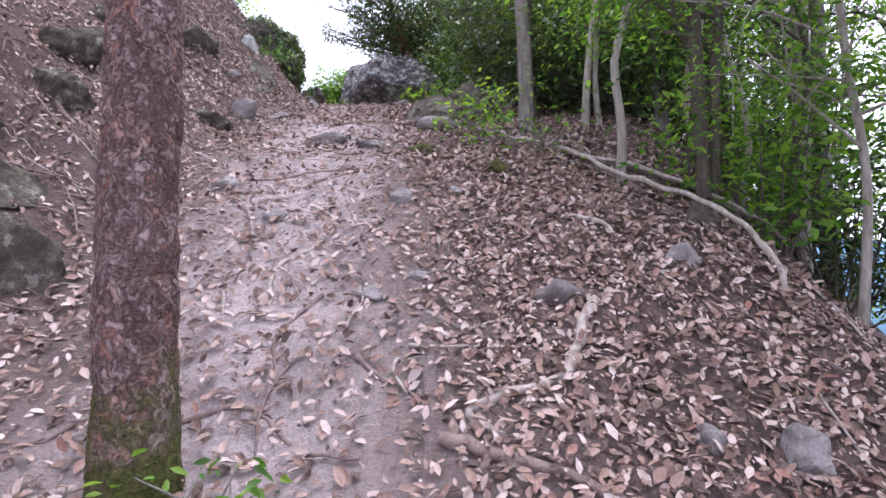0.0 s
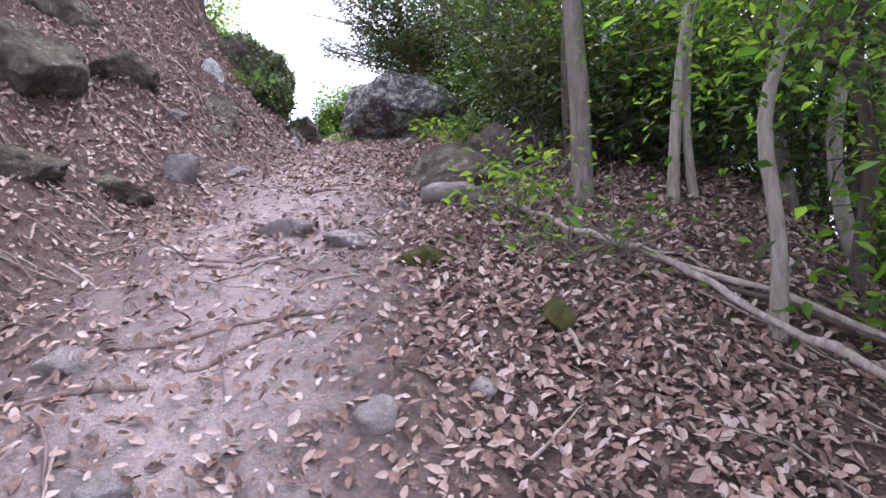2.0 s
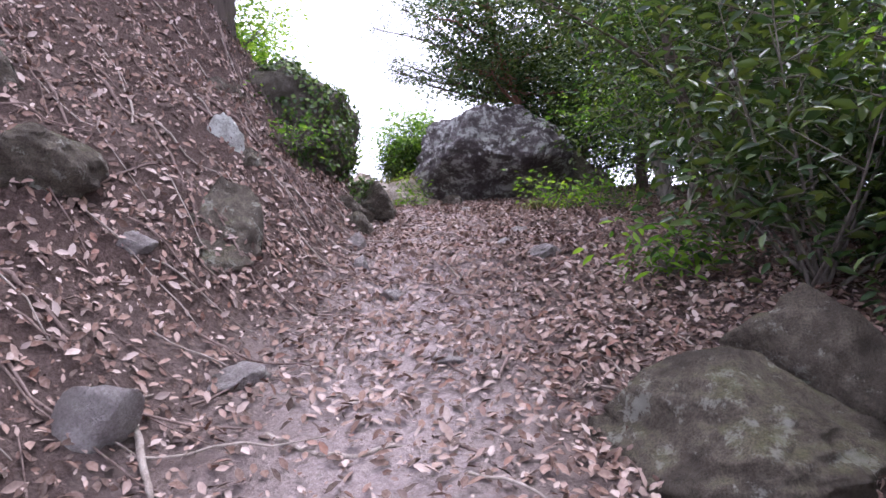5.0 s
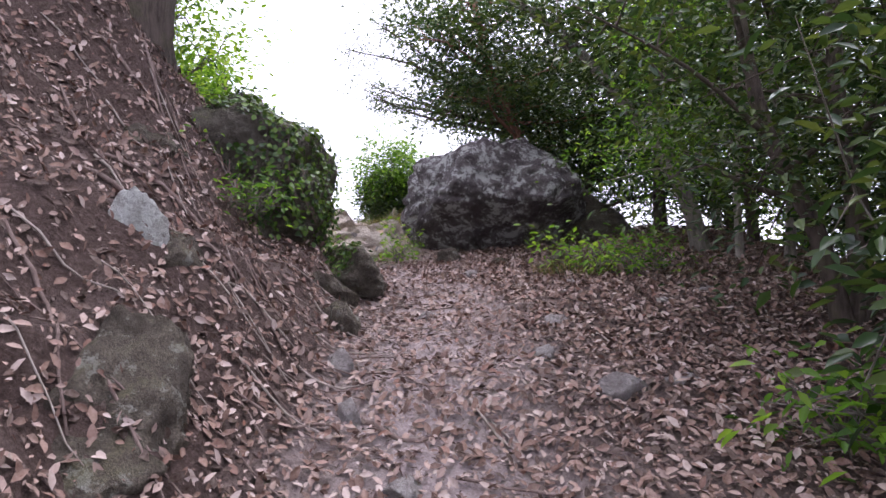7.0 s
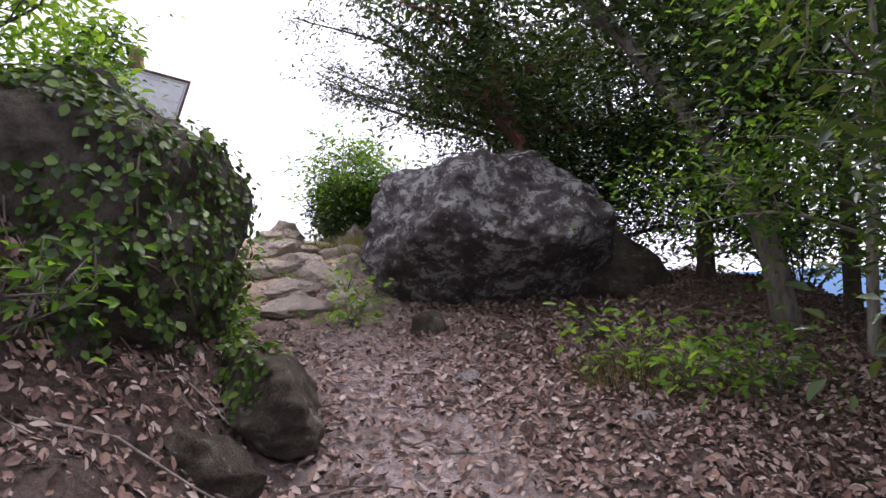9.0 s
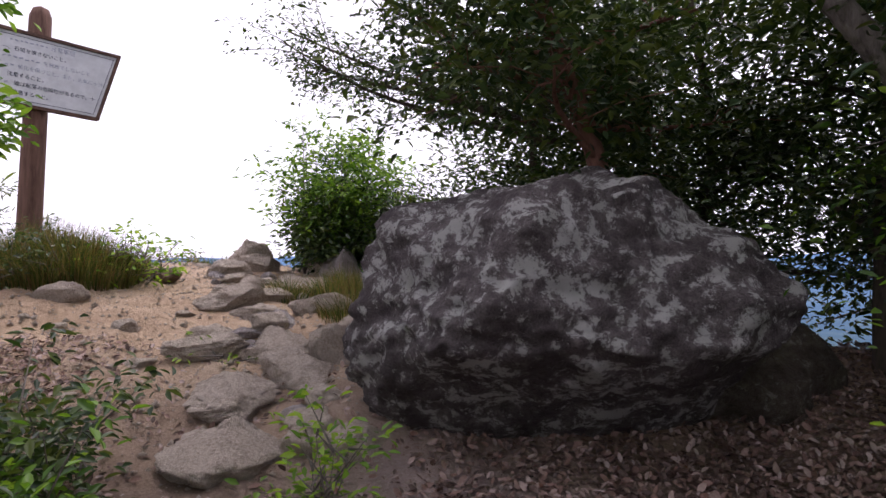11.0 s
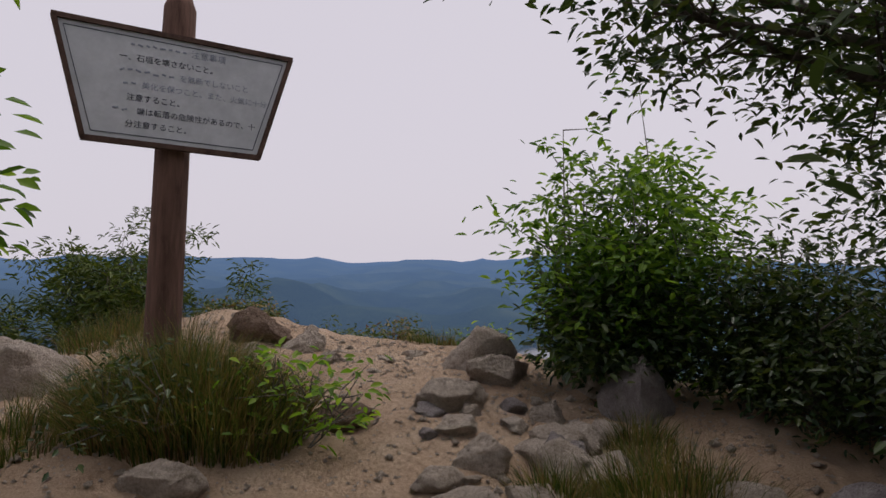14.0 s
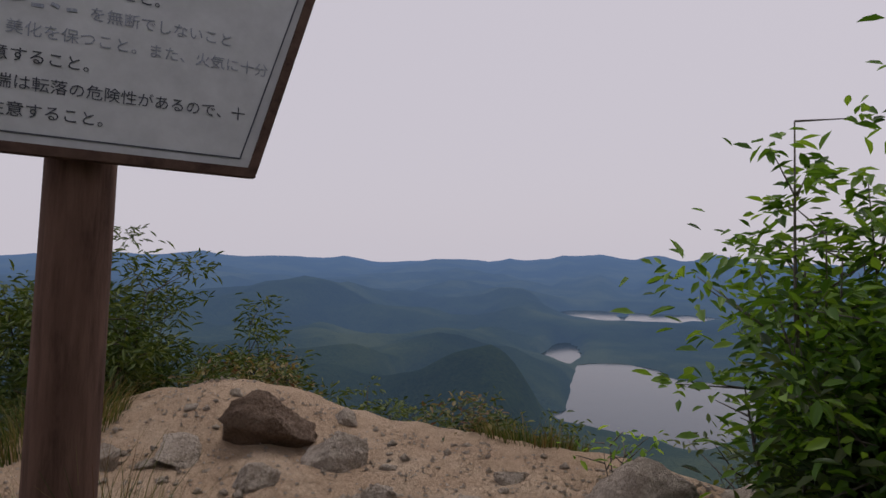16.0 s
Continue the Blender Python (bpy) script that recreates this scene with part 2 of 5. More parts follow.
def bark_material(name, dark, pale, moss=0.0, stretch=(1, 1, 0.22), scale=26, relief=0.02):
    m, t, b = material(name)
    a, c = tex(t, scale, 7, 0.7, "obj", stretch=stretch), tex(t, 4, 5, 0.6, "obj")
    col = ramp(t, a, [(0.32, dark), (0.62, pale)])
    col = mix(t, ramp(t, c, [(0.45, (0, 0, 0)), (0.65, (0.7, 0.7, 0.7))]), col, tuple(0.5 * (d + p) * 1.25 for d, p in zip(dark, pale)))
    if moss:
        col = mix(t, ramp(t, tex(t, 5, 6, 0.7, "obj"), [(0.5, (0, 0, 0)), (0.58, (moss, moss, moss))]), col, (0.07, 0.085, 0.02))
    t.links.new(col, b.inputs["Base Color"])
    b.inputs["Roughness"].default_value = 0.9
    b.inputs["Specular IOR Level"].default_value = 0.2
    bump(t, b, [(a, relief)], strength=1.0)
    return m


def scaly_bark_material():
    """Pine bark: red-brown scales parted by dark cracks, moss about the foot."""
    m, t, b = material("pine_bark")
    tc = t.nodes.new("ShaderNodeTexCoord")
    warp = t.nodes.new("ShaderNodeTexNoise")
    warp.inputs["Scale"].default_value = 22
    t.links.new(tc.outputs["Object"], warp.inputs["Vector"])
    shift = t.nodes.new("ShaderNodeVectorMath")
    shift.operation = "MULTIPLY_ADD"
    shift.inputs[1].default_value = (0.16, 0.16, 0.16)
    t.links.new(warp.outputs["Color"], shift.inputs[0])
    t.links.new(tc.outputs["Object"], shift.inputs[2])
    mp = t.nodes.new("ShaderNodeMapping")
    mp.inputs["Scale"].default_value = (1, 1, 0.6)
    t.links.new(shift.outputs[0], mp.inputs[0])
    edge, cell = t.nodes.new("ShaderNodeTexVoronoi"), t.nodes.new("ShaderNodeTexVoronoi")
    edge.feature = "DISTANCE_TO_EDGE"
    for v in (edge, cell):
        v.inputs["Scale"].default_value = 34
        t.links.new(mp.outputs[0], v.inputs["Vector"])
    sep = t.nodes.new("ShaderNodeSeparateColor")
    t.links.new(cell.outputs["Color"], sep.inputs[0])
    fine = tex(t, 80, 7, 0.75, "obj", stretch=(1, 1, 0.4))
    col = ramp(t, sep.outputs[0], [(0.0, (0.07, 0.035, 0.03)), (0.4, (0.20, 0.12, 0.11)), (0.7, (0.40, 0.30, 0.285)), (1.0, (0.30, 0.11, 0.065))])
    col = mix(t, 0.4, col, ramp(t, fine, [(0.35, (0.05, 0.028, 0.024)), (0.7, (0.34, 0.25, 0.23))]))
    col = mix(t, ramp(t, edge.outputs["Distance"], [(0.0, (0.6, 0.6, 0.6)), (0.16, (0, 0, 0))]), col, (0.06, 0.03, 0.025))
    hz = t.nodes.new("ShaderNodeSeparateXYZ")
    t.links.new(tc.outputs["Object"], hz.inputs[0])
    low = maths(t, "SUBTRACT", 1.05, maths(t, "MULTIPLY", hz.outputs[2], 1.15), True)
    green = maths(t, "MULTIPLY", maths(t, "SUBTRACT", maths(t, "ADD", maths(t, "MULTIPLY", tex(t, 6, 7, 0.75, "obj"), 1.0), maths(t, "MULTIPLY", low, 0.55)), 0.80), 6.0, True)
    col = mix(t, green, col, ramp(t, fine, [(0.3, (0.035, 0.04, 0.01)), (0.7, (0.13, 0.13, 0.035))]))
    t.links.new(col, b.inputs["Base Color"])
    b.inputs["Roughness"].default_value = 0.92
    b.inputs["Specular IOR Level"].default_value = 0.2
    bump(t, b, [(ramp(t, edge.outputs["Distance"], [(0.0, (0, 0, 0)), (0.25, (1, 1, 1))]), 0.02), (fine, 0.012)], strength=1.0)
    return m


def leaf_material(name, colours, glow=0.4, gloss=0.45):
    """Living leaves: each its own tint, light shining through."""
    m, t, b = material(name)
    g = t.nodes.new("ShaderNodeNewGeometry")
    col = ramp(t, g.outputs["Random Per Island"], [(i / (len(colours) - 1), c) for i, c in enumerate(colours)])
    t.links.new(col, b.inputs["Base Color"])
    b.inputs["Roughness"].default_value = gloss
    b.inputs["Specular IOR Level"].default_value = 0.35
    tr = t.nodes.new("ShaderNodeBsdfTranslucent")
    t.links.new(mix(t, 1.0, col, (1.7, 1.6, 0.8), "MULTIPLY"), tr.inputs[0])
    mx = t.nodes.new("ShaderNodeMixShader")
    mx.inputs[0].default_value = glow
    t.links.new(b.outputs[0], mx.inputs[1])
    t.links.new(tr.outputs[0], mx.inputs[2])
    t.links.new(mx.outputs[0], t.nodes["Material Output"].inputs[0])
    return m


def litter_material(name, colours, by_object=False):
    m, t, b = material(name)
    if by_object:
        src = t.nodes.new("ShaderNodeObjectInfo").outputs["Random"]
    else:
        src = t.nodes.new("ShaderNodeNewGeometry").outputs["Random Per Island"]
    col = ramp(t, src, [(i / (len(colours) - 1), c) for i, c in enumerate(colours)])
    col = mix(t, 0.22, col, ramp(t, tex(t, 90, 4), [(0.3, (0.08, 0.045, 0.035)), (0.7, (0.5, 0.42, 0.37))]))
    t.links.new(col, b.inputs["Base Color"])
    b.inputs["Roughness"].default_value = 0.75
    b.inputs["Specular IOR Level"].default_value = 0.15
    return m


def plain_material(name, a, c, rough=0.7, scale=20, stretch=None, relief=0.004):
    m, t, b = material(name)
    n = tex(t, scale, 6, 0.65, "obj", stretch=stretch)
    t.links.new(ramp(t, n, [(0.3, a), (0.7, c)]), b.inputs["Base Color"])
    b.inputs["Roughness"].default_value = rough
    bump(t, b, [(n, relief)])
    return m


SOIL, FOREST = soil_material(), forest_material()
GREY_ROCK = rock_material("grey_granite", (0.23, 0.19, 0.18), (0.41, 0.36, 0.345), (0.58, 0.53, 0.51), (0.54, 0.52, 0.49), 0.0, 0.58, 1.6)
BOULDER_ROCK = rock_material("lichened_boulder", (0.035, 0.026, 0.026), (0.12, 0.095, 0.095), (0.36, 0.32, 0.31), (0.62, 0.62, 0.58), 0.40, 0.512, 2.1, 0.5)
MOSS_ROCK = rock_material("mossy_rock", (0.035, 0.026, 0.02), (0.12, 0.095, 0.07), (0.30, 0.255, 0.205), (0.36, 0.35, 0.30), 0.55, 0.545, 2.4)
WHITE_ROCK = rock_material("pale_lichened_stone", (0.30, 0.28, 0.25), (0.52, 0.50, 0.46), (0.70, 0.69, 0.65), (0.72, 0.72, 0.68), 0.0, 0.5, 1.6, 0.2)
SAND_ROCK = rock_material("summit_granite", (0.34, 0.265, 0.195), (0.56, 0.465, 0.37), (0.70, 0.62, 0.53), (0.66, 0.62, 0.56), 0.0, 0.66, 1.0, 0.1)
OUTCROP_ROCK = rock_material("shaded_outcrop", (0.05, 0.04, 0.03), (0.12, 0.10, 0.078), (0.24, 0.21, 0.175), (0.30, 0.30, 0.24), 0.55, 0.6, 1.5)
BROWN_ROCK = rock_material("rusty_granite", (0.12, 0.075, 0.05), (0.24, 0.16, 0.11), (0.36, 0.27, 0.20), (0.4, 0.36, 0.3), 0.4, 0.68)
MOSS = rock_material("moss_cushion", (0.05, 0.05, 0.012), (0.12, 0.11, 0.03), (0.20, 0.18, 0.06), (0.18, 0.17, 0.05), 0.9, 0.5, 2.0)
PINE_BARK = scaly_bark_material()
GREY_BARK = bark_material("grey_bark", (0.065, 0.055, 0.048), (0.24, 0.21, 0.185), 0.25)
PALE_BARK = bark_material("pale_bark", (0.13, 0.11, 0.09), (0.37, 0.33, 0.285))
DARK_BARK = bark_material("dark_bark", (0.035, 0.026, 0.022), (0.12, 0.095, 0.08), 0.2)
RED_BARK = bark_material("red_bark", (0.10, 0.045, 0.032), (0.24, 0.12, 0.09))
DEAD_WOOD = bark_material("dead_wood", (0.17, 0.13, 0.11), (0.42, 0.36, 0.32))
ROOT_BARK = bark_material("root_bark", (0.085, 0.055, 0.047), (0.25, 0.185, 0.165))
GREEN = leaf_material("evergreen_leaf", [(0.03, 0.075, 0.014), (0.06, 0.14, 0.02), (0.11, 0.22, 0.03), (0.20, 0.32, 0.05)], 0.58)
DARK_GREEN = leaf_material("camellia_leaf", [(0.016, 0.035, 0.014), (0.03, 0.06, 0.02), (0.055, 0.09, 0.025), (0.09, 0.12, 0.03)], 0.3, 0.3)
BRIGHT = leaf_material("young_leaf", [(0.07, 0.16, 0.015), (0.13, 0.26, 0.025), (0.20, 0.34, 0.04), (0.27, 0.40, 0.06)], 0.5)
MAPLE = leaf_material("maple_leaf", [(0.03, 0.075, 0.012), (0.07, 0.16, 0.018), (0.13, 0.25, 0.03), (0.20, 0.33, 0.045)], 0.4)
IVY_GREEN = leaf_material("ivy_leaf", [(0.016, 0.035, 0.008), (0.035, 0.075, 0.012), (0.075, 0.13, 0.02), (0.13, 0.2, 0.035)], 0.2)
PINE_GREEN = leaf_material("pine_needle", [(0.03, 0.06, 0.012), (0.07, 0.11, 0.02), (0.12, 0.15, 0.03)], 0.25)
GRASS = leaf_material("grass_blade", [(0.02, 0.04, 0.008), (0.05, 0.085, 0.016), (0.10, 0.13, 0.03), (0.24, 0.19, 0.08), (0.11, 0.05, 0.03)], 0.3)
LEAF_COLOURS = [(0.03, 0.015, 0.011), (0.055, 0.03, 0.022), (0.09, 0.045, 0.033), (0.14, 0.072, 0.052), (0.20, 0.115, 0.085), (0.28, 0.185, 0.15), (0.36, 0.265, 0.23), (0.46, 0.37, 0.335), (0.17, 0.062, 0.036)]
LITTER = litter_material("fallen_leaves", LEAF_COLOURS)
LITTER_ONE = litter_material("fallen_leaf_single", LEAF_COLOURS, True)

# ---- the ground: one sheet, from the trail to the far ridges ----
EYE0 = (-3.65, 15.4)
PROFILE_Y = [-8, -2, 0, 1, 2, 2.8, 3.75, 4.9, 5.56, 6.5, 7.56, 8.9, 10.2, 11.2, 12.5, 13.5, 14.9, 16.3, 18, 19, 22]
PROFILE_Z = [-2.6, -0.6, 0.12, 0.48, 0.88, 1.25, 1.66, 2.12, 2.32, 2.66, 2.96, 3.36, 3.62, 3.83, 4.02, 4.12, 4.42, 4.68, 4.85, 4.86, 4.86]
WATER_Z = -145.0


def polar(x, y):
    dx, dy = x - EYE0[0], y - EYE0[1]
    return np.hypot(dx, dy), np.degrees(np.arctan2(-dx, dy))


def far_height(x, y):
    r, az = polar(x, y)
    leftside = sstep(11, 18, az)
    h = WATER_Z + 10 + (9 + 26 * leftside) * (fbm(x / 420, y / 420, 4, 3) + 0.35) + (2 + 34 * leftside) * (1 - 1.3 * np.abs(fbm(x / 330, y / 330, 5, 9))) + np.clip(r - 1750, 0, 1600) * 0.012
    h = h + 40 * np.exp(-(((az - 21) / 7) ** 2 + ((r - 800) / 120) ** 2))
    h = h + 16 * np.exp(-(((az - 5) / 8) ** 2 + ((r - 1250) / 130) ** 2))
    ridge = 30 * fbm(az / 8, r / 2500, 4, 11) + 24 * fbm(az / 2.4, 0 * az, 4, 21)
    h = np.maximum(h, sstep(1900, 3900, r) * (138 + 0.9 * ridge) + WATER_Z - 20)
    h = np.maximum(h, sstep(1500, 2700, r) * (70 + 1.2 * ridge) + WATER_Z - 20)
    for a0, r0, wa, wr in ((18, 590, 7.5, 55), (8.0, 760, 3.4, 190), (12.4, 1010, 1.2, 90), (6.5, 1680, 6.5, 170), (2, 690, 4, 120)):
        wa_, wr_ = az + 0.9 * fbm(x / 140, y / 140, 3, 71), r + 45 * fbm(x / 120, y / 120, 3, 81)
        lake = np.exp(-((np.abs(wa_ - a0) / wa) ** 2.6 + (np.abs(wr_ - r0) / wr) ** 2.6))
        h = np.where(lake > 0.05, h * (1 - sstep(0.05, 0.5, lake)) + (WATER_Z - 10) * sstep(0.05, 0.5, lake), h)
    h = np.maximum(h, WATER_Z - 12 + 26 * np.exp(-(((az - 7.4) / 0.6) ** 2 + ((r - 1730) / 22) ** 2)))
    return h


def ground_height(x, y, detail=True):
    x, y = np.asarray(x, float), np.asarray(y, float)
    z = np.interp(y, PROFILE_Y, PROFILE_Z)
    # left bank
    foot = np.interp(y, [-6, 0, 3, 6, 8, 10, 11.4, 12.0, 12.6], [-1.5, -1.55, -1.7, -1.8, -1.62, -1.72, -1.9, -2.25, -3.2])
    steep = np.interp(y, [-6, 3, 6, 8, 9, 9.6, 10.3, 11.5, 12.2], [0.75, 0.75, 0.85, 1.05, 1.2, 0.95, 0.8, 0.8, 0.2])
    up = np.clip(foot - x, 0, None)
    soft = up * up / (up + 0.25)
    rise = steep * soft + 1.05 * np.clip(up - 0.75, 0, 2) * sstep(9.0, 10.0, y) * (1 - sstep(11.2, 11.9, y))
    z = z + np.clip(rise, 0, 2.6 - 0.95 * sstep(9.8, 11.2, y) - 1.55 * sstep(11.15, 11.85, y)) + 0.12 * np.clip(up - 3, 0, 20) * (1 - sstep(11, 13, y))
    # right shoulder and the wooded drop
    z = z - 0.16 * np.clip(x - 0.6, 0, 1.5) * (1 - sstep(4.5, 6, y))
    edge = np.interp(y, [-6, 0, 3, 5, 7, 9, 12, 14.5, 16, 18, 19.4], [1.35, 1.45, 1.6, 1.55, 2.0, 2.0, 1.9, 1.9, 0.4, -1.6, -2.6])
    over = np.clip(x - edge, 0, None)
    z = z - 1.05 * over * over / (over + 0.5)
    # summit: a low mound, then the cliff
    z = z + 0.26 * np.exp(-(((x + 6.9) / 0.9) ** 2 + ((y - 19.2) / 0.8) ** 2)) + 0.12 * np.exp(-(((x + 5.3) / 0.9) ** 2 + ((y - 16.6) / 0.7) ** 2))
    brink = 19.75 + 0.25 * vnoise(x * 1.3, 0 * x, 5) - 0.35 * np.clip(x + 4.2, 0, 3) - 0.25 * np.clip(-7.3 - x, 0, 8)
    beyond = np.clip(y - brink, 0, None)
    z = z - 1.5 * beyond * beyond / (beyond + 0.35)
    leftfall = np.clip(-8.0 - x, 0, None) * sstep(12, 14, y)
    z = z - 0.8 * leftfall
    z = z - 0.25 * np.clip(-10 - x, 0, None) * (1 - sstep(12, 14, y)) - 0.12 * np.clip(-8 - y, 0, None)
    if detail:
        rough = 1 + 2.6 * sstep(0.1, 0.8, up) * (1 - sstep(11.5, 12.5, y))
        z = z + 0.11 * sstep(0.1, 0.6, up) * (1 - sstep(11.5, 12.5, y)) * np.abs(fbm(x * 2.6, y * 2.6, 4, 61)) + 0.02 * np.abs(vnoise(x * 2.3, y * 4.5, 67))
        z = z + 0.035 * rough * fbm(x * 1.1, y * 1.1, 4, 31) + 0.018 * fbm(x * 6, y * 6, 3, 41)
        z = z + 0.05 * sstep(12.5, 14, y) * np.abs(fbm(x * 1.9 + 0.5 * y, y * 1.2, 3, 51))
    r, _ = polar(x, y)
    w = sstep(25, 220, r)
    return np.where(r > 20, np.maximum(z, -170) * (1 - w) + np.minimum(far_height(x, y), 60) * w, z)


def gz(x, y):
    return float(ground_height(np.array([x]), np.array([y]))[0])


def spaced(lo, hi, step, low_end, high_end, growth):
    mid = list(np.arange(lo, hi, step))
    out, s, v = [], step, hi
    while v < high_end:
        out.append(v)
        s *= growth
        v += s
    back, s, v = [], step, lo
    while True:
        s *= growth
        v -= s
        if v < low_end:
            break
        back.append(v)
    return np.array(back[::-1] + mid + out)


GX, GY = spaced(-8.0, 3.2, 0.083, -4400, 3000, 1.045), spaced(-1.0, 20.5, 0.083, -300, 4600, 1.036)
XX, YY = np.meshgrid(GX, GY)
ZZ = ground_height(XX, YY)
nx, ny = len(GX), len(GY)
idx = np.arange(nx * ny).reshape(ny, nx)
quads = np.stack([idx[:-1, :-1], idx[:-1, 1:], idx[1:, 1:], idx[1:, :-1]], -1).reshape(-1, 4)
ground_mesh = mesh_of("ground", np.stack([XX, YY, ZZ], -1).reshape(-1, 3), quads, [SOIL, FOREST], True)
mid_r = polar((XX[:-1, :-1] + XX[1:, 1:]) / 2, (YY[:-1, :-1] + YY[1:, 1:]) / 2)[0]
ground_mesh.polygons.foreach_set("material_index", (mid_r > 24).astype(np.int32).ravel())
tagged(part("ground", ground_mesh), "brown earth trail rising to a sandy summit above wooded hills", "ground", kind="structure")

wm, wt, wb = material("lake_water")
wb.inputs["Base Color"].default_value = (0.03, 0.05, 0.07, 1)
wb.inputs["Roughness"].default_value = 0.12
bump(wt, wb, [(tex(wt, 0.06, 4), 0.3)], strength=0.3)
tagged(part("water", mesh_of("water", [(-2500, 350, WATER_Z), (1500, 350, WATER_Z), (1500, 2600, WATER_Z), (-2500, 2600, WATER_Z)], [(0, 1, 2, 3)], wm)),
       "grey still lake winding between wooded hills", "lake", kind="structure")


# ---- rocks ----
def rock_mesh(name, mat, seed, size, detail=3, rough=0.35, facets=11, flat=0.0):
    """A rock: a sphere cut by planes into facets, then weathered."""
    r = random.Random(seed)
    bm = bmesh.new()
    bmesh.ops.create_icosphere(bm, subdivisions=detail, radius=1.0)
    cuts = []
    for _ in range(facets):
        v = Vector((r.uniform(-1, 1), r.uniform(-1, 1), r.uniform(-0.5, 1))).normalized()
        cuts.append((v, r.uniform(0.5, 0.8)))
    off = Vector((r.uniform(-50, 50), r.uniform(-50, 50), r.uniform(-50, 50)))
    for v in bm.verts:
        p = v.co.copy()
        for n, d in cuts:
            over = p.dot(n) - d
            if over > 0:
                p -= n * over * 0.97
        cell = noise.voronoi(p * 1.7 + off)[0]
        p *= 1 + rough * 0.55 * (cell[1] - cell[0] - 0.3) * 0.6 + rough * 0.5 * noise.noise(p * 1.3 + off) + rough * 0.3 * noise.noise(p * 3.6 + off) + rough * 0.16 * noise.noise(p * 9 + off) + rough * 0.07 * noise.noise(p * 21 + off)
        if p.z < -0.55:
            p.z = -0.55 + (p.z + 0.55) * 0.3
        v.co = Vector((p.x * size[0], p.y * size[1], p.z * size[2] * (1 - flat)))
    return from_bm(name, bm, mat, True)


def rock(name, x, y, size, mat, seed, label, turn=0.0, sink=0.3, detail=3, rough=0.35, group="", tip=0.0, z=None):
    ob = part(name, rock_mesh(name, mat, seed, size, detail, rough))
    zz = gz(x, y) if z is None else z
    ob.matrix_basis = pose(x, y, zz + size[2] * (0.5 - sink), tip, tip * 0.6, turn)
    return tagged(ob, label, "rock", group)


boulder = thing("boulder", -0.95, 14.2, 4.1, "large grey lichen-covered boulder beside the trail", "boulder")


def boulder_mesh():
    bm = bmesh.new()
    bmesh.ops.create_icosphere(bm, subdivisions=6, radius=1.0)
    for v in bm.verts:
        p = v.co.copy()
        for n, d in ((Vector((-0.9, -0.35, 0.1)), 0.86), (Vector((0.1, -0.95, 0.25)), 0.80), (Vector((-0.25, -0.1, 0.95)), 0.86),
                     (Vector((0.6, -0.3, 0.75)), 0.80), (Vector((-0.55, -0.5, 0.66)), 0.92), (Vector((-0.2, -0.8, -0.55)), 0.74), (Vector((-0.7, 0.6, 0.2)), 0.8)):
            over = p.dot(n.normalized()) - d
            if over > 0:
                p -= n.normalized() * over * 0.8
        q = p * 1.0
        p *= 1 + 0.13 * noise.noise(q * 1.6 + Vector((3, 8, 1))) + 0.08 * noise.noise(q * 4.1) + 0.05 * noise.noise(q * 9.5) + 0.028 * noise.noise(q * 22) + 0.012 * noise.noise(q * 45) + 0.05 * (noise.voronoi(q * 2.6)[0][1] - noise.voronoi(q * 2.6)[0][0])
        # two humps along the top
        p.z -= 0.14 * math.exp(-((p.x + 0.08) / 0.13) ** 2) * max(p.z, 0)
        under = max(-0.05 - p.z, 0.0)
        v.co = Vector((p.x * (1.14 - 0.22 * under) + 0.10 * p.z, p.y * (1.05 - 0.5 * under) + 0.25 * under, p.z * 0.82))
    return from_bm("stone", bm, BOULDER_ROCK, True)


part("stone", boulder_mesh(), boulder, m=pose(0, 0, 0.72, 0, 0, 8))
part("low_end", rock_mesh("low_end", MOSS_ROCK, 5, (1.0, 0.8, 0.62), 4), boulder, "low mossy brown end of the boulder", pose(1.15, 0.55, 0.35, 0, 10, -20))

b2 = rock("mossy_boulder", 0.06, 7.05, (0.58, 0.46, 0.32), MOSS_ROCK, 22, "rounded mossy boulder with fallen leaves at the trail edge", -12, 0.42, 6, 0.3)
rock("mossy_boulder", 0.45, 7.3, (0.36, 0.36, 0.33), MOSS_ROCK, 23, "dark mossy rock leaning against a larger one", 30, 0.2, 4, 0.3)
rock("flat_stone", 0.02, 6.35, (0.24, 0.15, 0.11), GREY_ROCK, 24, "pale flat stone below a mossy boulder", 15, 0.3)
rock("moss_stone", -0.12, 5.22, (0.15, 0.11, 0.09), MOSS, 25, "stone covered with yellow-green moss", 20, 0.3, 4)
rock("moss_stone", 0.40, 4.52, (0.12, 0.10, 0.09), MOSS, 26, "stone covered with yellow-green moss", 40, 0.3, 4)
rock("white_stone", -2.46, 8.78, (0.15, 0.12, 0.27), WHITE_ROCK, 27, "white lichened stone standing out of the bank", 20, 0.5, 4, tip=12, z=4.14)
rock("slab_stone", -1.97, 6.75, (0.19, 0.10, 0.15), GREY_ROCK, 28, "upright grey slab beside the trail", 30, 0.2, 3, tip=20)
rock("trail_stone", -0.52, 5.55, (0.22, 0.20, 0.09), GREY_ROCK, 29, "worn stone sunk in the trail", 0, 0.72)
rock("trail_stone", -0.95, 5.75, (0.17, 0.22, 0.10), GREY_ROCK, 30, "worn stone sunk in the trail", 50, 0.7)
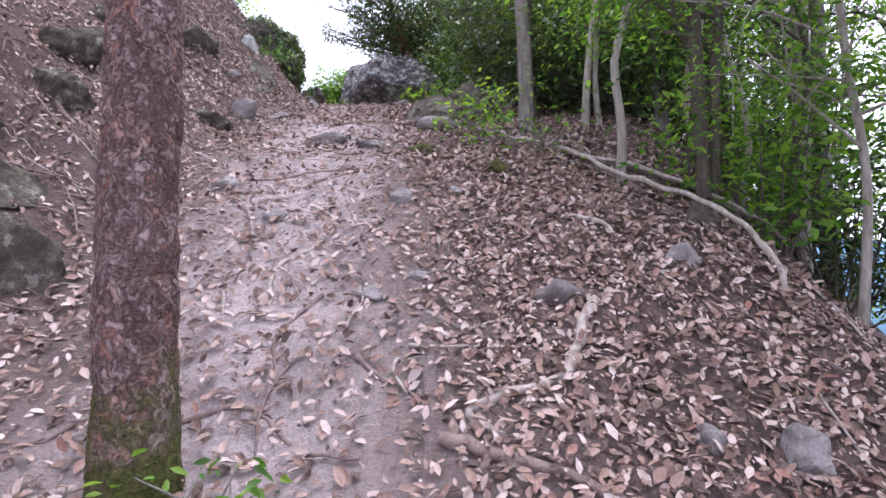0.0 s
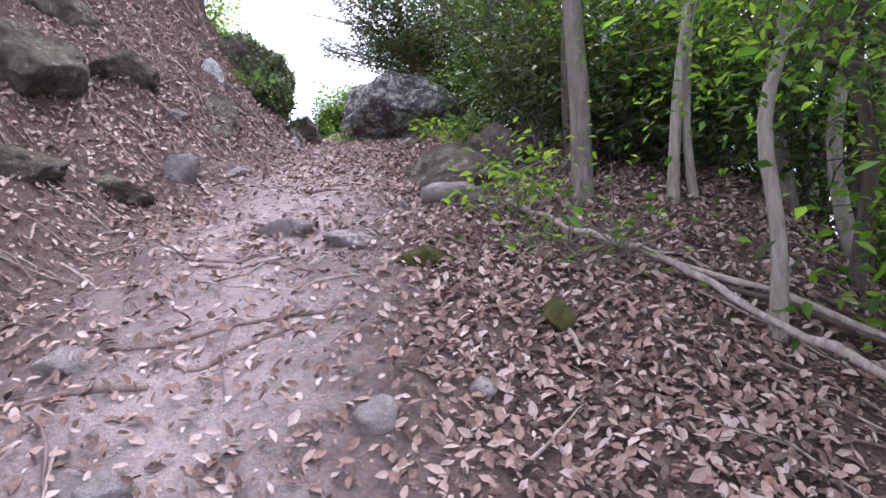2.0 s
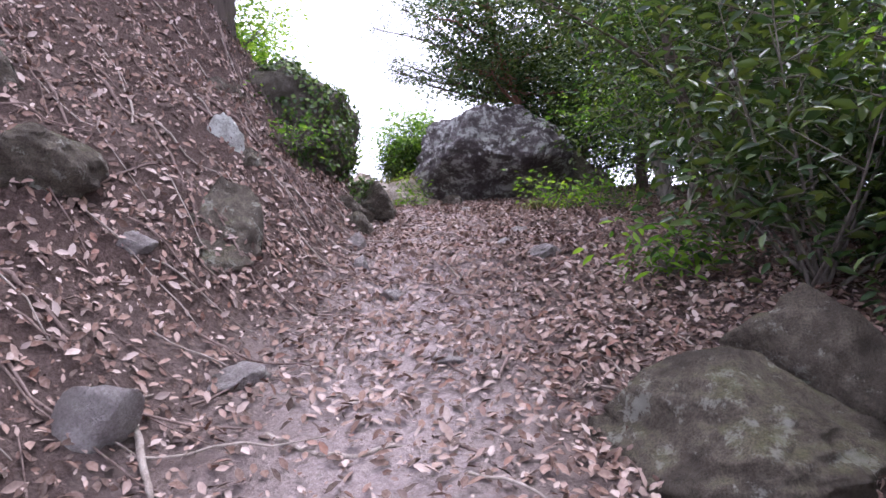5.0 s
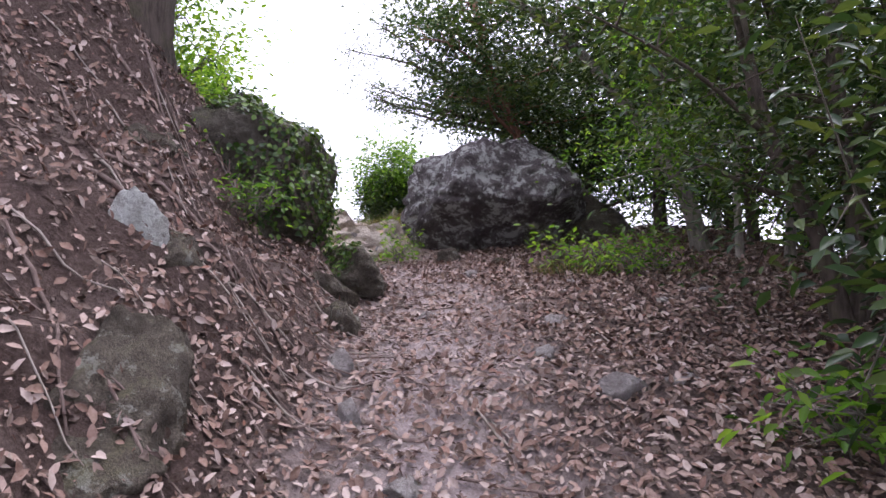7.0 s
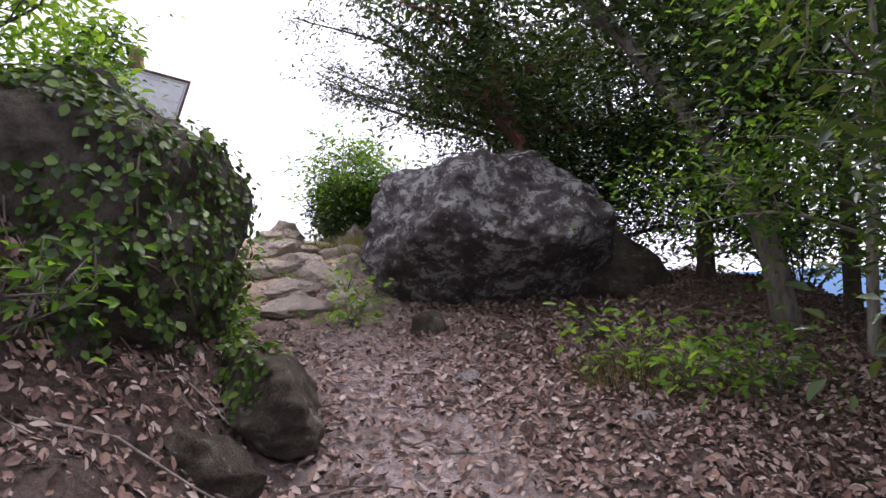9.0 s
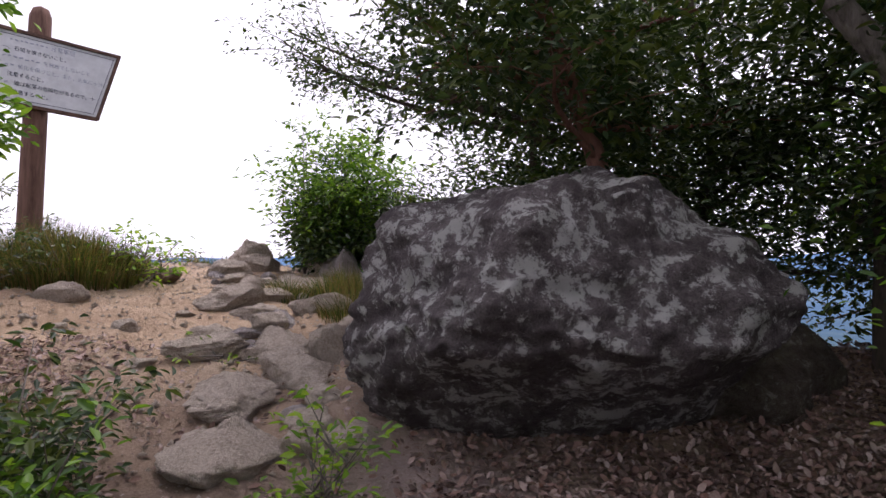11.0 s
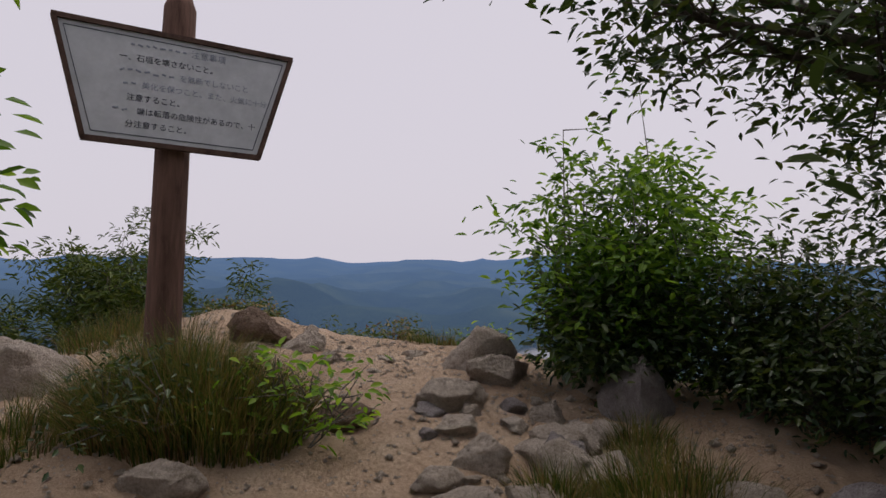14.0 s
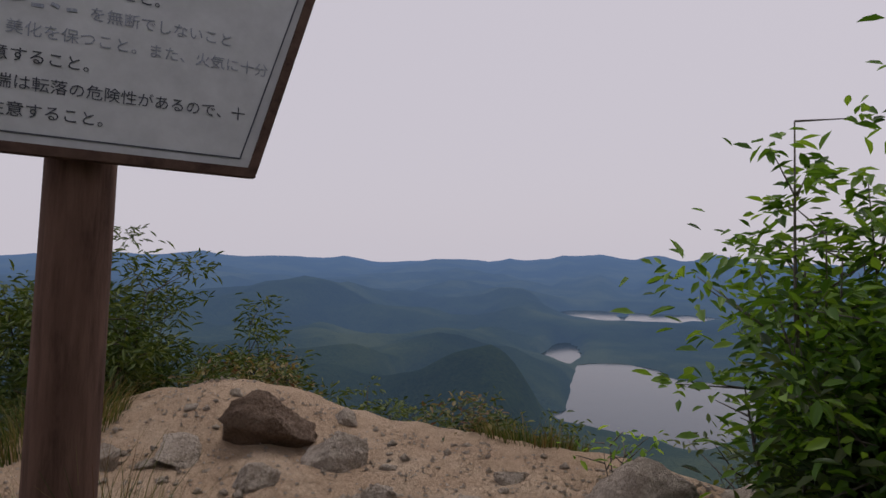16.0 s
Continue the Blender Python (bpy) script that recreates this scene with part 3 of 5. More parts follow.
BANK_ROCKS = ((-2.24, 8.25, .30, .56, .34, 3.50), (-2.42, 8.9, .24, .34, .28, 3.92), (-2.08, 11.2, .33, .42, .30, 3.98), (-1.92, 10.0, .13, .28, .24, 3.64), (-2.15, 10.6, .24, .3, .2, 3.82),
    (-3.0, 9.7, .34, .4, .3, 4.55), (-2.5, 9.6, .24, .3, .2, 4.05), (-2.45, 5.7, .34, .3, .2, None), (-1.95, 2.95, .26, .3, .34, None), (-3.0, 6.6, .5, .4, .36, None),
    (-2.75, 7.4, .3, .35, .2, None), (-2.15, 6.2, .26, .2, .13, None), (-3.3, 7.7, .4, .4, .3, None), (-3.1, 5.6, .4, .35, .26, None), (-2.7, 4.8, .3, .3, .2, None), (-2.35, 3.4, .38, .3, .26, None), (-2.9, 3.8, .4, .4, .28, None))
for i, (x, y, a, b, c, z) in enumerate(BANK_ROCKS):
    rock("bank_rock", x, y, (a, b, c), MOSS_ROCK, 31 + i, "weathered mossy rock bulging out of the earth bank", 0 if z else i * 53, 0.5 if z else 0.72, 5, 0.32, "rocks in the bank", 0 if z else (i * 11) % 23 - 11, z)


def outcrop_mesh():
    """The rock face on top of the bank: steep towards the trail, split by cracks."""
    bm = bmesh.new()
    bmesh.ops.create_icosphere(bm, subdivisions=6, radius=1.0)
    for v in bm.verts:
        p = v.co.copy()
        for n, d in ((Vector((0.3, -0.95, 0.1)), 0.72), (Vector((0.95, -0.1, 0.2)), 0.78), (Vector((0.6, -0.2, 0.8)), 0.80), (Vector((0.1, -0.5, 0.85)), 0.84), (Vector((0.7, -0.7, -0.1)), 0.84)):
            over = p.dot(n.normalized()) - d
            if over > 0:
                p -= n.normalized() * over * 0.9
        q = p * 1.0
        cell = noise.voronoi(q * 2.2 + Vector((4, 1, 7)))[0]
        p *= 1 + 0.16 * noise.noise(q * 1.7 + Vector((9, 2, 5))) + 0.09 * noise.noise(q * 4.3) + 0.045 * noise.noise(q * 10) + 0.02 * noise.noise(q * 24) + 0.09 * min(cell[1] - cell[0], 0.4)
        v.co = Vector((p.x * 0.76, p.y * 0.85, p.z * 0.74))
    return from_bm("outcrop", bm, OUTCROP_ROCK, True)


outcrop = tagged(part("outcrop", outcrop_mesh(), m=pose(-2.98, 11.15, 4.72, 0, 0, 6)), "dark rock outcrop on top of the bank, draped with ivy", "rock")
for i, (x, y, a, b, c) in enumerate(((0.5, 2.8, .12, .08, .1), (0.8, 2.05, .07, .06, .06), (1.08, 2.06, .13, .08, .1), (-0.28, 2.92, .1, .08, .05), (-0.1, 3.05, .09, .07, .05),
        (-0.2, 4.0, .09, .08, .07), (0.1, 4.15, .08, .06, .05), (-0.9, 3.75, .12, .1, .06), (-1.35, 4.3, .12, .09, .07), (-1.75, 7.3, .14, .12, .07), (-1.62, 8.85, .1, .07, .1),
        (-0.95, 7.6, .09, .07, .04), (-1.35, 8.4, .08, .1, .05), (-1.75, 9.3, .1, .08, .11), (-0.75, 9.6, .1, .09, .06), (-0.45, 9.0, .13, .12, .07), (-0.6, 10.25, .1, .08, .08),
        (-1.45, 10.5, .1, .07, .05), (-0.4, 11.4, .1, .1, .06), (0.1, 10.6, .08, .08, .05), (-1.44, 13.05, .17, .16, .2), (-0.9, 12.8, .14, .1, .1), (-0.3, 13.0, .18, .14, .1),
        (0.3, 12.6, .15, .12, .1), (-0.2, 9.1, .09, .07, .05), (0.5, 10.9, .1, .08, .05), (1.5, 3.9, .16, .12, .12), (1.2, 3.3, .14, .12, .1), (-2.3, 7.5, .1, .09, .08), (-1.2, 11.9, .12, .1, .07))):
    rock("stone", x, y, (a, b, c), MOSS_ROCK if i in (20, 21, 22, 23, 26) else GREY_ROCK, 100 + i, "grey stone half sunk in the leafy trail", i * 47, 0.5, 4, 0.3, group="stones on the trail")

SUMMIT_ROCKS = ((-4.0, 18.45, .34, .28, .26), (-3.75, 18.2, .3, .22, .2), (-3.1, 18.45, .32, .26, .4), (-2.75, 17.9, .26, .3, .34), (-3.3, 17.7, .17, .13, .12), (-3.05, 17.4, .2, .14, .12),
    (-3.35, 16.2, .36, .24, .14), (-2.9, 15.6, .26, .2, .17), (-2.75, 15.2, .3, .26, .16), (-3.2, 15.15, .34, .24, .13), (-2.5, 14.7, .26, .3, .18), (-2.75, 14.35, .38, .3, .14),
    (-2.3, 14.95, .22, .2, .2), (-2.15, 15.6, .3, .3, .24), (-1.7, 16.2, .5, .4, .4), (-2.55, 13.75, .34, .3, .12), (-7.1, 17.0, .45, .34, .42), (-6.1, 17.6, .2, .16, .15), (-4.75, 15.95, .24, .12, .12),
    (-7.5, 16.2, .3, .26, .16), (-6.6, 16.1, .2, .16, .1), (-5.7, 18.7, .22, .2, .16), (-6.6, 18.4, .24, .18, .1), (-5.2, 18.3, .13, .1, .09), (-3.9, 15.4, .12, .1, .06), (-3.55, 14.9, .1, .12, .05),
    (-6.0, 19.3, .14, .1, .07), (-4.7, 18.9, .12, .09, .06), (-3.5, 19.2, .2, .14, .1), (-2.2, 16.6, .3, .26, .2), (-5.9, 18.2, .13, .12, .12), (-6.9, 18.1, .16, .1, .12))
for i, (x, y, a, b, c) in enumerate(SUMMIT_ROCKS):
    rock("summit_rock", x, y, (a, b, c), GREY_ROCK if i in (3, 14) else SAND_ROCK, 200 + i, "angular pale granite rock on the sandy summit", i * 61, 0.3, 5 if a > 0.24 else 4, 0.3, "rocks on the summit", (i * 7) % 17 - 8)
ledge = random.Random(21)
for i in range(46):
    y = ledge.uniform(13.8, 17.9)
    x = -2.55 - 0.27 * (y - 13.8) + ledge.gauss(0.15, 0.3)
    s = ledge.uniform(0.06, 0.2)
    rock("ledge_rock", x, y, (s * ledge.uniform(.9, 1.6), s, s * ledge.uniform(.45, .85)), SAND_ROCK if i % 5 else GREY_ROCK, 500 + i, "broken granite rock in the rocky ledge beside the path", i * 67, 0.3, 4, 0.28, "rocks on the summit", (i * 7) % 25 - 12)
for i in range(34):
    x, y = ledge.uniform(-7.2, -3.2), ledge.uniform(14.2, 19.3)
    s = ledge.uniform(0.03, 0.075)
    rock("summit_stone", x, y, (s * 1.3, s, s * 0.6), SAND_ROCK, 600 + i, "small pale stone lying on the sandy summit", i * 67, 0.25, 2, 0.5, "stones on the summit")
rock("brown_rock", -6.2, 18.75, (0.34, 0.2, 0.24), BROWN_ROCK, 300, "rust-brown rock in front of the summit mound", 25, 0.3, 4, 0.4)
rock("mound_rock", -4.35, 16.95, (0.2, 0.15, 0.12), BROWN_ROCK, 301, "rust-brown stone beside the grass clump", 25, 0.3, 3, 0.4)


# ---- trees ----
def unit(n):
    v = rng.normal(size=(n, 3))
    return v / np.linalg.norm(v, axis=1, keepdims=True)


def spray(centres, radius, per, size, mat, name="crown", droop=0.2, width=0.46, upright=0.9):
    """Leaves in loose sprays round the given twig ends."""
    centres = np.asarray(centres, float)
    n = len(centres) * per
    c = np.repeat(centres, per, axis=0)
    pos = c + rng.normal(size=(n, 3)) * radius * np.array([1, 1, 0.6])
    nrm = unit(n) * 0.75 + np.array([0, 0, upright])
    al = (pos - c) + unit(n) * radius * 0.7 + np.array([0, 0, -droop * radius])
    s = size * rng.uniform(0.6, 1.25, n)
    V, Q = leaf_arrays(pos, nrm, al, s, width, 0.08, -0.1)
    return mesh_of(name, V, Q, mat)


def limb(start, end, bend, n=7):
    s, e = Vector(start), Vector(end)
    mid = (s + e) / 2 + Vector(bend)
    return curve_pts([s, mid, e], n)


def tree(x, y, line, radius, bark, leaf, crown, leaves, leaf_size, label, seed, limbs=9, spread=1.1, first=0.35, taper=0.45, name="tree", per=56, puff=0.22, sides=9, twigs=True, base_z=None, rings=16, plates=0.0):
    """line: trunk points relative to the base; crown: number of twig ends per limb."""
    r = random.Random(seed)
    z0 = gz(x, y) - 0.08 if base_z is None else base_z
    ob = thing(name, x, y, z0, label, "tree", "trees beside the trail")
    pts = curve_pts([(0, 0, 0)] + [tuple(p) for p in line], 16)
    rad = [radius * (1.2 if i == 0 else 1.06 if i == 1 else 1) * (1 - (1 - taper) * i / 15) for i in range(16)]
    if rings == 16:
        v, f = tube(pts, rad, sides, 0.12, seed)
    else:
        fine = curve_pts(pts, rings)
        v, f = tube(fine, list(np.interp(np.linspace(0, 15, rings), range(16), rad)), sides, 0.0, seed)
        for i, c in enumerate(v[:rings * sides]):
            c, mid = Vector(c), fine[i // sides]
            q = Vector((c.x * 14, c.y * 14, c.z * 7))
            cell = noise.voronoi(q)[0]
            push = plates * (min(cell[1] - cell[0], 0.35) / 0.35 - 0.4 + 0.6 * noise.noise(q * 0.6))
            v[i] = tuple(c + (c - mid).normalized() * push)
    part("trunk", mesh_of("trunk", v, f, bark, True), ob)
    ends = []
    for k in range(limbs):
        u = first + (1 - first) * (k + 0.5) / limbs
        i = min(int(u * 15), 14)
        base = pts[i]
        a = r.uniform(0, 6.283)
        ln = spread * r.uniform(0.5, 1.15)
        tip = base + Vector((math.cos(a) * ln, math.sin(a) * ln, r.uniform(0.0, 0.75) * ln))
        L = limb(base, tip, (r.uniform(-.15, .15), r.uniform(-.15, .15), r.uniform(-.05, .2)))
        tubes = [tube(L, [max(rad[i] * 0.5 * (1 - 0.85 * j / 6), 0.004) for j in range(7)], 5)]
        for c in range(crown):
            w = r.uniform(0.35, 1.0)
            b = L[int(w * 6)]
            e = b + Vector((r.gauss(0, .3), r.gauss(0, .3), r.gauss(.05, .25))) * spread * 0.7
            if twigs:
                tubes.append(tube([b, (b + e) / 2 + Vector((0, 0, .04)), e], [0.008, 0.005, 0.003], 3))
            ends.append(e)
        v, f = join_tubes(tubes)
        part("limb", mesh_of("limb", v, f, bark, True), ob)
    if leaves:
        part("crown", spray(ends, puff, int(per * (1.6 if leaf is DARK_GREEN and y > 11 else 1.2)), leaf_size * 0.76, leaf), ob, "crown of many small green leaves")
    return ob


pine = tree(-0.84, 1.9, [(0.02, 0.0, 0.7), (0.06, 0.03, 1.6), (0.10, 0.05, 3.2), (0.2, 0.1, 5.5)], 0.112, PINE_BARK, GREEN, 5, True, 0.056,
     "reddish scaly pine trunk with a mossy foot", 1, 7, 1.2, 0.75, 0.75, sides=44, rings=150, plates=0.008)
tree(0.84, 6.25, [(0.0, 0.0, 0.8), (-0.05, 0.0, 1.8), (-0.1, 0.05, 3.4), (0.0, 0.1, 5.4)], 0.07, GREY_BARK, GREEN, 6, True, 0.056, "straight grey banded tree trunk", 2, 10, 1.2, 0.5, 0.6, sides=14)
tree(0.98, 7.1, [(-0.02, 0.05, 1.0), (0.02, 0.1, 2.2), (-0.2, 0.2, 4.5)], 0.10, DARK_BARK, GREEN, 6, True, 0.056, "thick dark tree trunk behind slimmer ones", 3, 9, 1.3, 0.5, 0.6, sides=14)
tree(1.34, 6.05, [(0.05, 0.0, 0.7), (0.14, 0.0, 1.4), (0.10, 0.0, 2.3), (0.5, 0.1, 4.2)], 0.036, PALE_BARK, GREEN, 6, True, 0.056, "pale leaning tree trunk", 4, 9, 1.2, 0.45, 0.6, sides=12)
tree(1.50, 6.1, [(-0.04, 0.0, 0.5), (0.02, 0.05, 1.2), (0.06, 0.0, 2.5), (0.0, 0.1, 4.0)], 0.03, PALE_BARK, GREEN, 5, True, 0.056, "pale slim tree trunk", 5, 8, 1.0, 0.5, 0.5)
tree(1.26, 4.62, [(0.02, 0, 0.45), (-0.02, 0, 0.9), (0.08, 0, 1.35), (0.02, 0, 2.1), (0.1, 0, 3.6)], 0.035, PALE_BARK, GREEN, 5, True, 0.056, "thin pale winding sapling trunk", 6, 7, 0.9, 0.55, 0.5)
tree(1.72, 4.3, [(-0.03, 0, 0.7), (-0.05, 0, 1.3), (-0.10, 0, 2.2), (-0.2, 0, 4.2)], 0.05, DARK_BARK, GREEN, 6, True, 0.056, "dark forked tree trunk", 7, 9, 1.2, 0.5, 0.6, sides=12)
tree(1.78, 4.32, [(0.02, 0, 0.7), (0.03, 0, 1.1), (0.12, 0, 2.0), (0.3, 0, 4.0)], 0.04, DARK_BARK, GREEN, 6, True, 0.056, "dark forked tree trunk", 8, 8, 1.2, 0.5, 0.6, sides=12)
tree(2.15, 6.3, [(-0.05, 0, 0.9), (-0.12, 0, 1.8), (-0.1, 0, 4.2)], 0.065, GREY_BARK, GREEN, 6, True, 0.056, "grey tree trunk on the slope", 9, 9, 1.2, 0.4, 0.6)
tree(2.25, 3.6, [(0.05, 0, 0.9), (-0.08, 0, 1.9), (-0.12, 0, 3.6)], 0.03, PALE_BARK, GREEN, 6, True, 0.056, "thin pale winding sapling trunk", 10, 8, 1.1, 0.4, 0.5)
tree(2.7, 2.7, [(-0.25, 0.1, 1.4), (-0.5, 0.25, 2.6), (-0.9, 0.35, 4.2)], 0.08, PALE_BARK, GREEN, 6, True, 0.065, "pale trunk leaning out over the trail", 11, 8, 1.2, 0.6, 0.6, sides=12)
for i, (x, y, rad, pale) in enumerate(((1.95, 5.3, .04, 0), (2.35, 5.9, .05, 1), (1.85, 7.5, .055, 0), (2.6, 4.7, .035, 0), (3.0, 5.5, .05, 0), (2.2, 8.3, .05, 1), (2.9, 6.9, .06, 0), (3.3, 4.1, .045, 1), (2.1, 4.75, .028, 1), (2.75, 3.5, .04, 0))):
    k = (-1) ** i * 0.12
    tree(x, y, [(k, 0, 0.8), (-0.4 * k, 0.05, 1.7), (k * 1.4, 0, 2.9), (0.5 * k, 0.1, 4.6)], rad, PALE_BARK if pale else DARK_BARK, GREEN, 5, True, 0.06, "slender bare tree trunk at the edge of the wood", 480 + i, 7, 1.1, 0.55, 0.5, per=34, sides=10)
# the wood on the slope below the trail
wood = random.Random(5)
for i in range(34):
    y = -1.0 + i * 0.52 + wood.uniform(-0.3, 0.3)
    x = 2.4 + wood.random() ** 1.3 * 4.2 + (0.35 if y > 7 else 0)
    if y > 14.5:
        x -= 0.6
    h = 3.6 + wood.random() * 3.0 + 0.55 * (x - 2)
    lean = wood.uniform(-0.5, 0.4)
    tree(x, y, [(lean * .2, 0, h * .3), (lean * .5, wood.uniform(-.2, .2), h * .6), (lean, wood.uniform(-.3, .3), h)], 0.03 + 0.05 * wood.random(),
         (DARK_BARK, GREY_BARK, DARK_BARK, PALE_BARK)[i % 4], DARK_GREEN if y > 7.5 and i % 4 else GREEN, 7, True, 0.082,
         "slim evergreen tree with a leafy crown in the wood", 40 + i, 13, 1.25, 0.38 if y < 6 else 0.18, 0.45, per=11 if y < 6 else 24 if y < 8.5 else 36, puff=0.26, sides=8)
for i in range(14):
    y = 4 + i * 1.2 + wood.uniform(-.4, .4)
    x = 6.5 + wood.random() * 6
    h = 8.5 + wood.random() * 3 + 0.5 * (x - 6.5)
    tree(x, y, [(0, 0, h * .4), (wood.uniform(-.4, .4), 0, h * .7), (wood.uniform(-.5, .5), 0, h)], 0.09, DARK_BARK, GREEN if i % 3 else DARK_GREEN, 7, True, 0.19,
         "tall evergreen tree further down the wooded slope", 400 + i, 14, 2.2, 0.25, 0.4, per=9, puff=0.5, sides=6, twigs=False)
# unseen tall trees added above the bank and below the start, to shade the trail
for i, (x, y, h) in enumerate(((-5.0, -0.6, 5.0), (-4.9, 2.2, 5.0), (-5.3, 4.9, 5.4), (-2.6, -4.0, 6.5), (1.6, -3.6, 6.5), (4.0, -2.4, 7.5))):
    tree(x, y, [(0.1, 0, h * .4), (0.3, 0.1, h * .7), (0.5, 0, h)], 0.11, GREY_BARK, GREEN, 7, True, 0.17,
         "unseen tall evergreen tree added to shade the trail", 440 + i, 14, 2.6, 0.42, 0.4, per=22, puff=0.45, sides=8, twigs=False)
# two more out-of-view crowns, added to darken the bank
for i, (x, y, h) in enumerate(((-5.4, 7.0, 5.0), (-5.6, 10.0, 4.6))):
    tree(x, y, [(0.1, 0, h * .4), (0.4, 0.1, h * .7), (0.8, 0, h)], 0.11, GREY_BARK, GREEN, 7, True, 0.15,
         "unseen tall evergreen tree added to shade the bank", 450 + i, 14, 2.4, 0.42, 0.4, per=26, puff=0.4, sides=8, twigs=False)
for i, (x, y, h) in enumerate(((2.6, 10.8, 4.4), (1.9, 13.6, 4.4), (2.4, 15.6, 4.6), (3.0, 12.4, 5.2))):
    tree(x, y, [(-0.05, 0, h * .3), (-0.2, 0.05, h * .6), (-0.3, 0, h)], 0.065, DARK_BARK, DARK_GREEN, 9, True, 0.125,
         "dense dark evergreen tree beside the boulder", 460 + i, 14, 1.6, 0.34, 0.4, per=30, puff=0.3, sides=9)
# trees round the boulder and on the upper slope
tree(0.95, 9.95, [(-0.1, 0.05, 0.6), (-0.35, 0.1, 1.3), (-0.5, 0.1, 2.4), (-0.6, 0.2, 3.6)], 0.06, DARK_BARK, DARK_GREEN, 8, True, 0.085, "dark many-stemmed tree with spreading stems", 80, 9, 1.2, 0.35, 0.4)
tree(1.05, 10.0, [(0.02, 0, 0.7), (0.0, 0.1, 1.6), (0.1, 0.1, 3.4)], 0.075, DARK_BARK, DARK_GREEN, 8, True, 0.085, "dark many-stemmed tree with spreading stems", 81, 9, 1.2, 0.35, 0.4)
tree(1.15, 9.9, [(0.25, 0, 0.6), (0.45, 0.1, 1.4), (0.8, 0.2, 3.2)], 0.06, DARK_BARK, DARK_GREEN, 8, True, 0.085, "dark many-stemmed tree with spreading stems", 82, 9, 1.2, 0.35, 0.4)
tree(1.3, 12.4, [(0.0, 0, 0.8), (0.05, 0, 1.7), (0.0, 0, 3.3)], 0.04, PALE_BARK, GREEN, 7, True, 0.075, "slim pale tree at the edge of the wood", 83, 9, 1.1, 0.3, 0.4)
tree(1.6, 12.1, [(0.05, 0, 0.8), (-0.05, 0, 1.7), (0.0, 0, 3.3)], 0.05, GREY_BARK, GREEN, 7, True, 0.075, "slim pale tree at the edge of the wood", 84, 9, 1.1, 0.3, 0.4)
tree(-0.45, 15.0, [(-0.05, 0, 0.8), (-0.15, 0, 1.5), (-0.5, -0.1, 2.4), (-0.7, 0, 3.6)], 0.085, RED_BARK, DARK_GREEN, 10, True, 0.105, "red-barked evergreen tree behind the boulder", 85, 16, 1.35, 0.42, 0.5, per=56, sides=12)
tree(1.25, 13.3, [(-0.15, 0.1, 0.8), (-0.6, 0.3, 1.7), (-1.3, 0.5, 2.7), (-2.0, 0.6, 3.3)], 0.10, GREY_BARK, DARK_GREEN, 10, True, 0.105, "grey trunk leaning over the boulder", 86, 12, 1.1, 0.5, 0.4, per=26, sides=12)
tree(0.6, 16.2, [(-0.1, 0.1, 0.7), (0.1, 0.1, 1.6), (-0.2, 0, 3.2)], 0.08, DARK_BARK, DARK_GREEN, 10, True, 0.105, "dark evergreen tree with low gnarled limbs", 87, 16, 1.3, 0.15, 0.4)
tree(-0.7, 17.5, [(0.05, -0.1, 0.8), (0.0, -0.1, 1.7), (0.2, -0.2, 2.8)], 0.07, DARK_BARK, DARK_GREEN, 10, True, 0.10, "dark evergreen tree at the summit edge", 88, 16, 0.95, 0.12, 0.35)
tree(0.3, 18.4, [(0.05, -0.1, 1.2), (-0.1, -0.1, 2.7), (-0.3, -0.2, 4.4)], 0.07, DARK_BARK, DARK_GREEN, 10, True, 0.105, "dark evergreen tree at the summit edge", 89, 16, 1.3, 0.15, 0.35)
tree(1.2, 14.8, [(0.05, 0.1, 1.2), (0.2, 0.1, 2.7), (0.1, 0.2, 4.4)], 0.09, DARK_BARK, DARK_GREEN, 10, True, 0.105, "dark evergreen tree at the summit edge", 90, 16, 1.4, 0.2, 0.35)
# branch reaching across the sky beside the summit
reach = thing("overhanging_branch", -0.75, 15.6, 5.7, "dark leafy branch reaching over the summit path", "branch")
ends = []
for k, (tip, mid, start) in enumerate((((-2.05, -0.1, 1.04), (-1.25, -0.05, 0.62), (0, 0, 0.3)), ((-1.8, -0.25, 0.8), (-1.1, -0.1, 0.66), (0, 0, 0.4)), ((-2.1, 0.3, 1.25), (-1.2, 0.2, 0.85), (0, 0, 0.4)),
                                       ((-2.2, -0.5, 1.5), (-1.1, -0.3, 1.2), (0, 0, 0.5)), ((-1.7, -0.9, 1.7), (-0.9, -0.5, 1.2), (0, 0, 0.6)), ((-1.3, 0.5, 1.5), (-0.7, 0.3, 1.1), (0, 0, 0.6)))):
    L = curve_pts([start, mid, tip], 11)
    tubes = [tube(L, [0.03 * (1 - 0.85 * j / 10) for j in range(11)], 6)]
    rr = random.Random(k)
    for c in range(30):
        w = rr.uniform(0.35, 1.0)
        b = L[int(w * 10)]
        e = b + Vector((rr.gauss(-.12, .12), rr.gauss(0, .16), rr.gauss(.07, .11)))
        tubes.append(tube([b, (b + e) / 2 + Vector((0, 0, .02)), e], [0.006, 0.004, 0.002], 3))
        ends.append(e)
    v, f = join_tubes(tubes)
    part("limb", mesh_of("limb", v, f, DARK_BARK, True), reach)
part("foliage", spray(ends, 0.07, 32, 0.043, DARK_GREEN), reach, "small dark oval leaves")
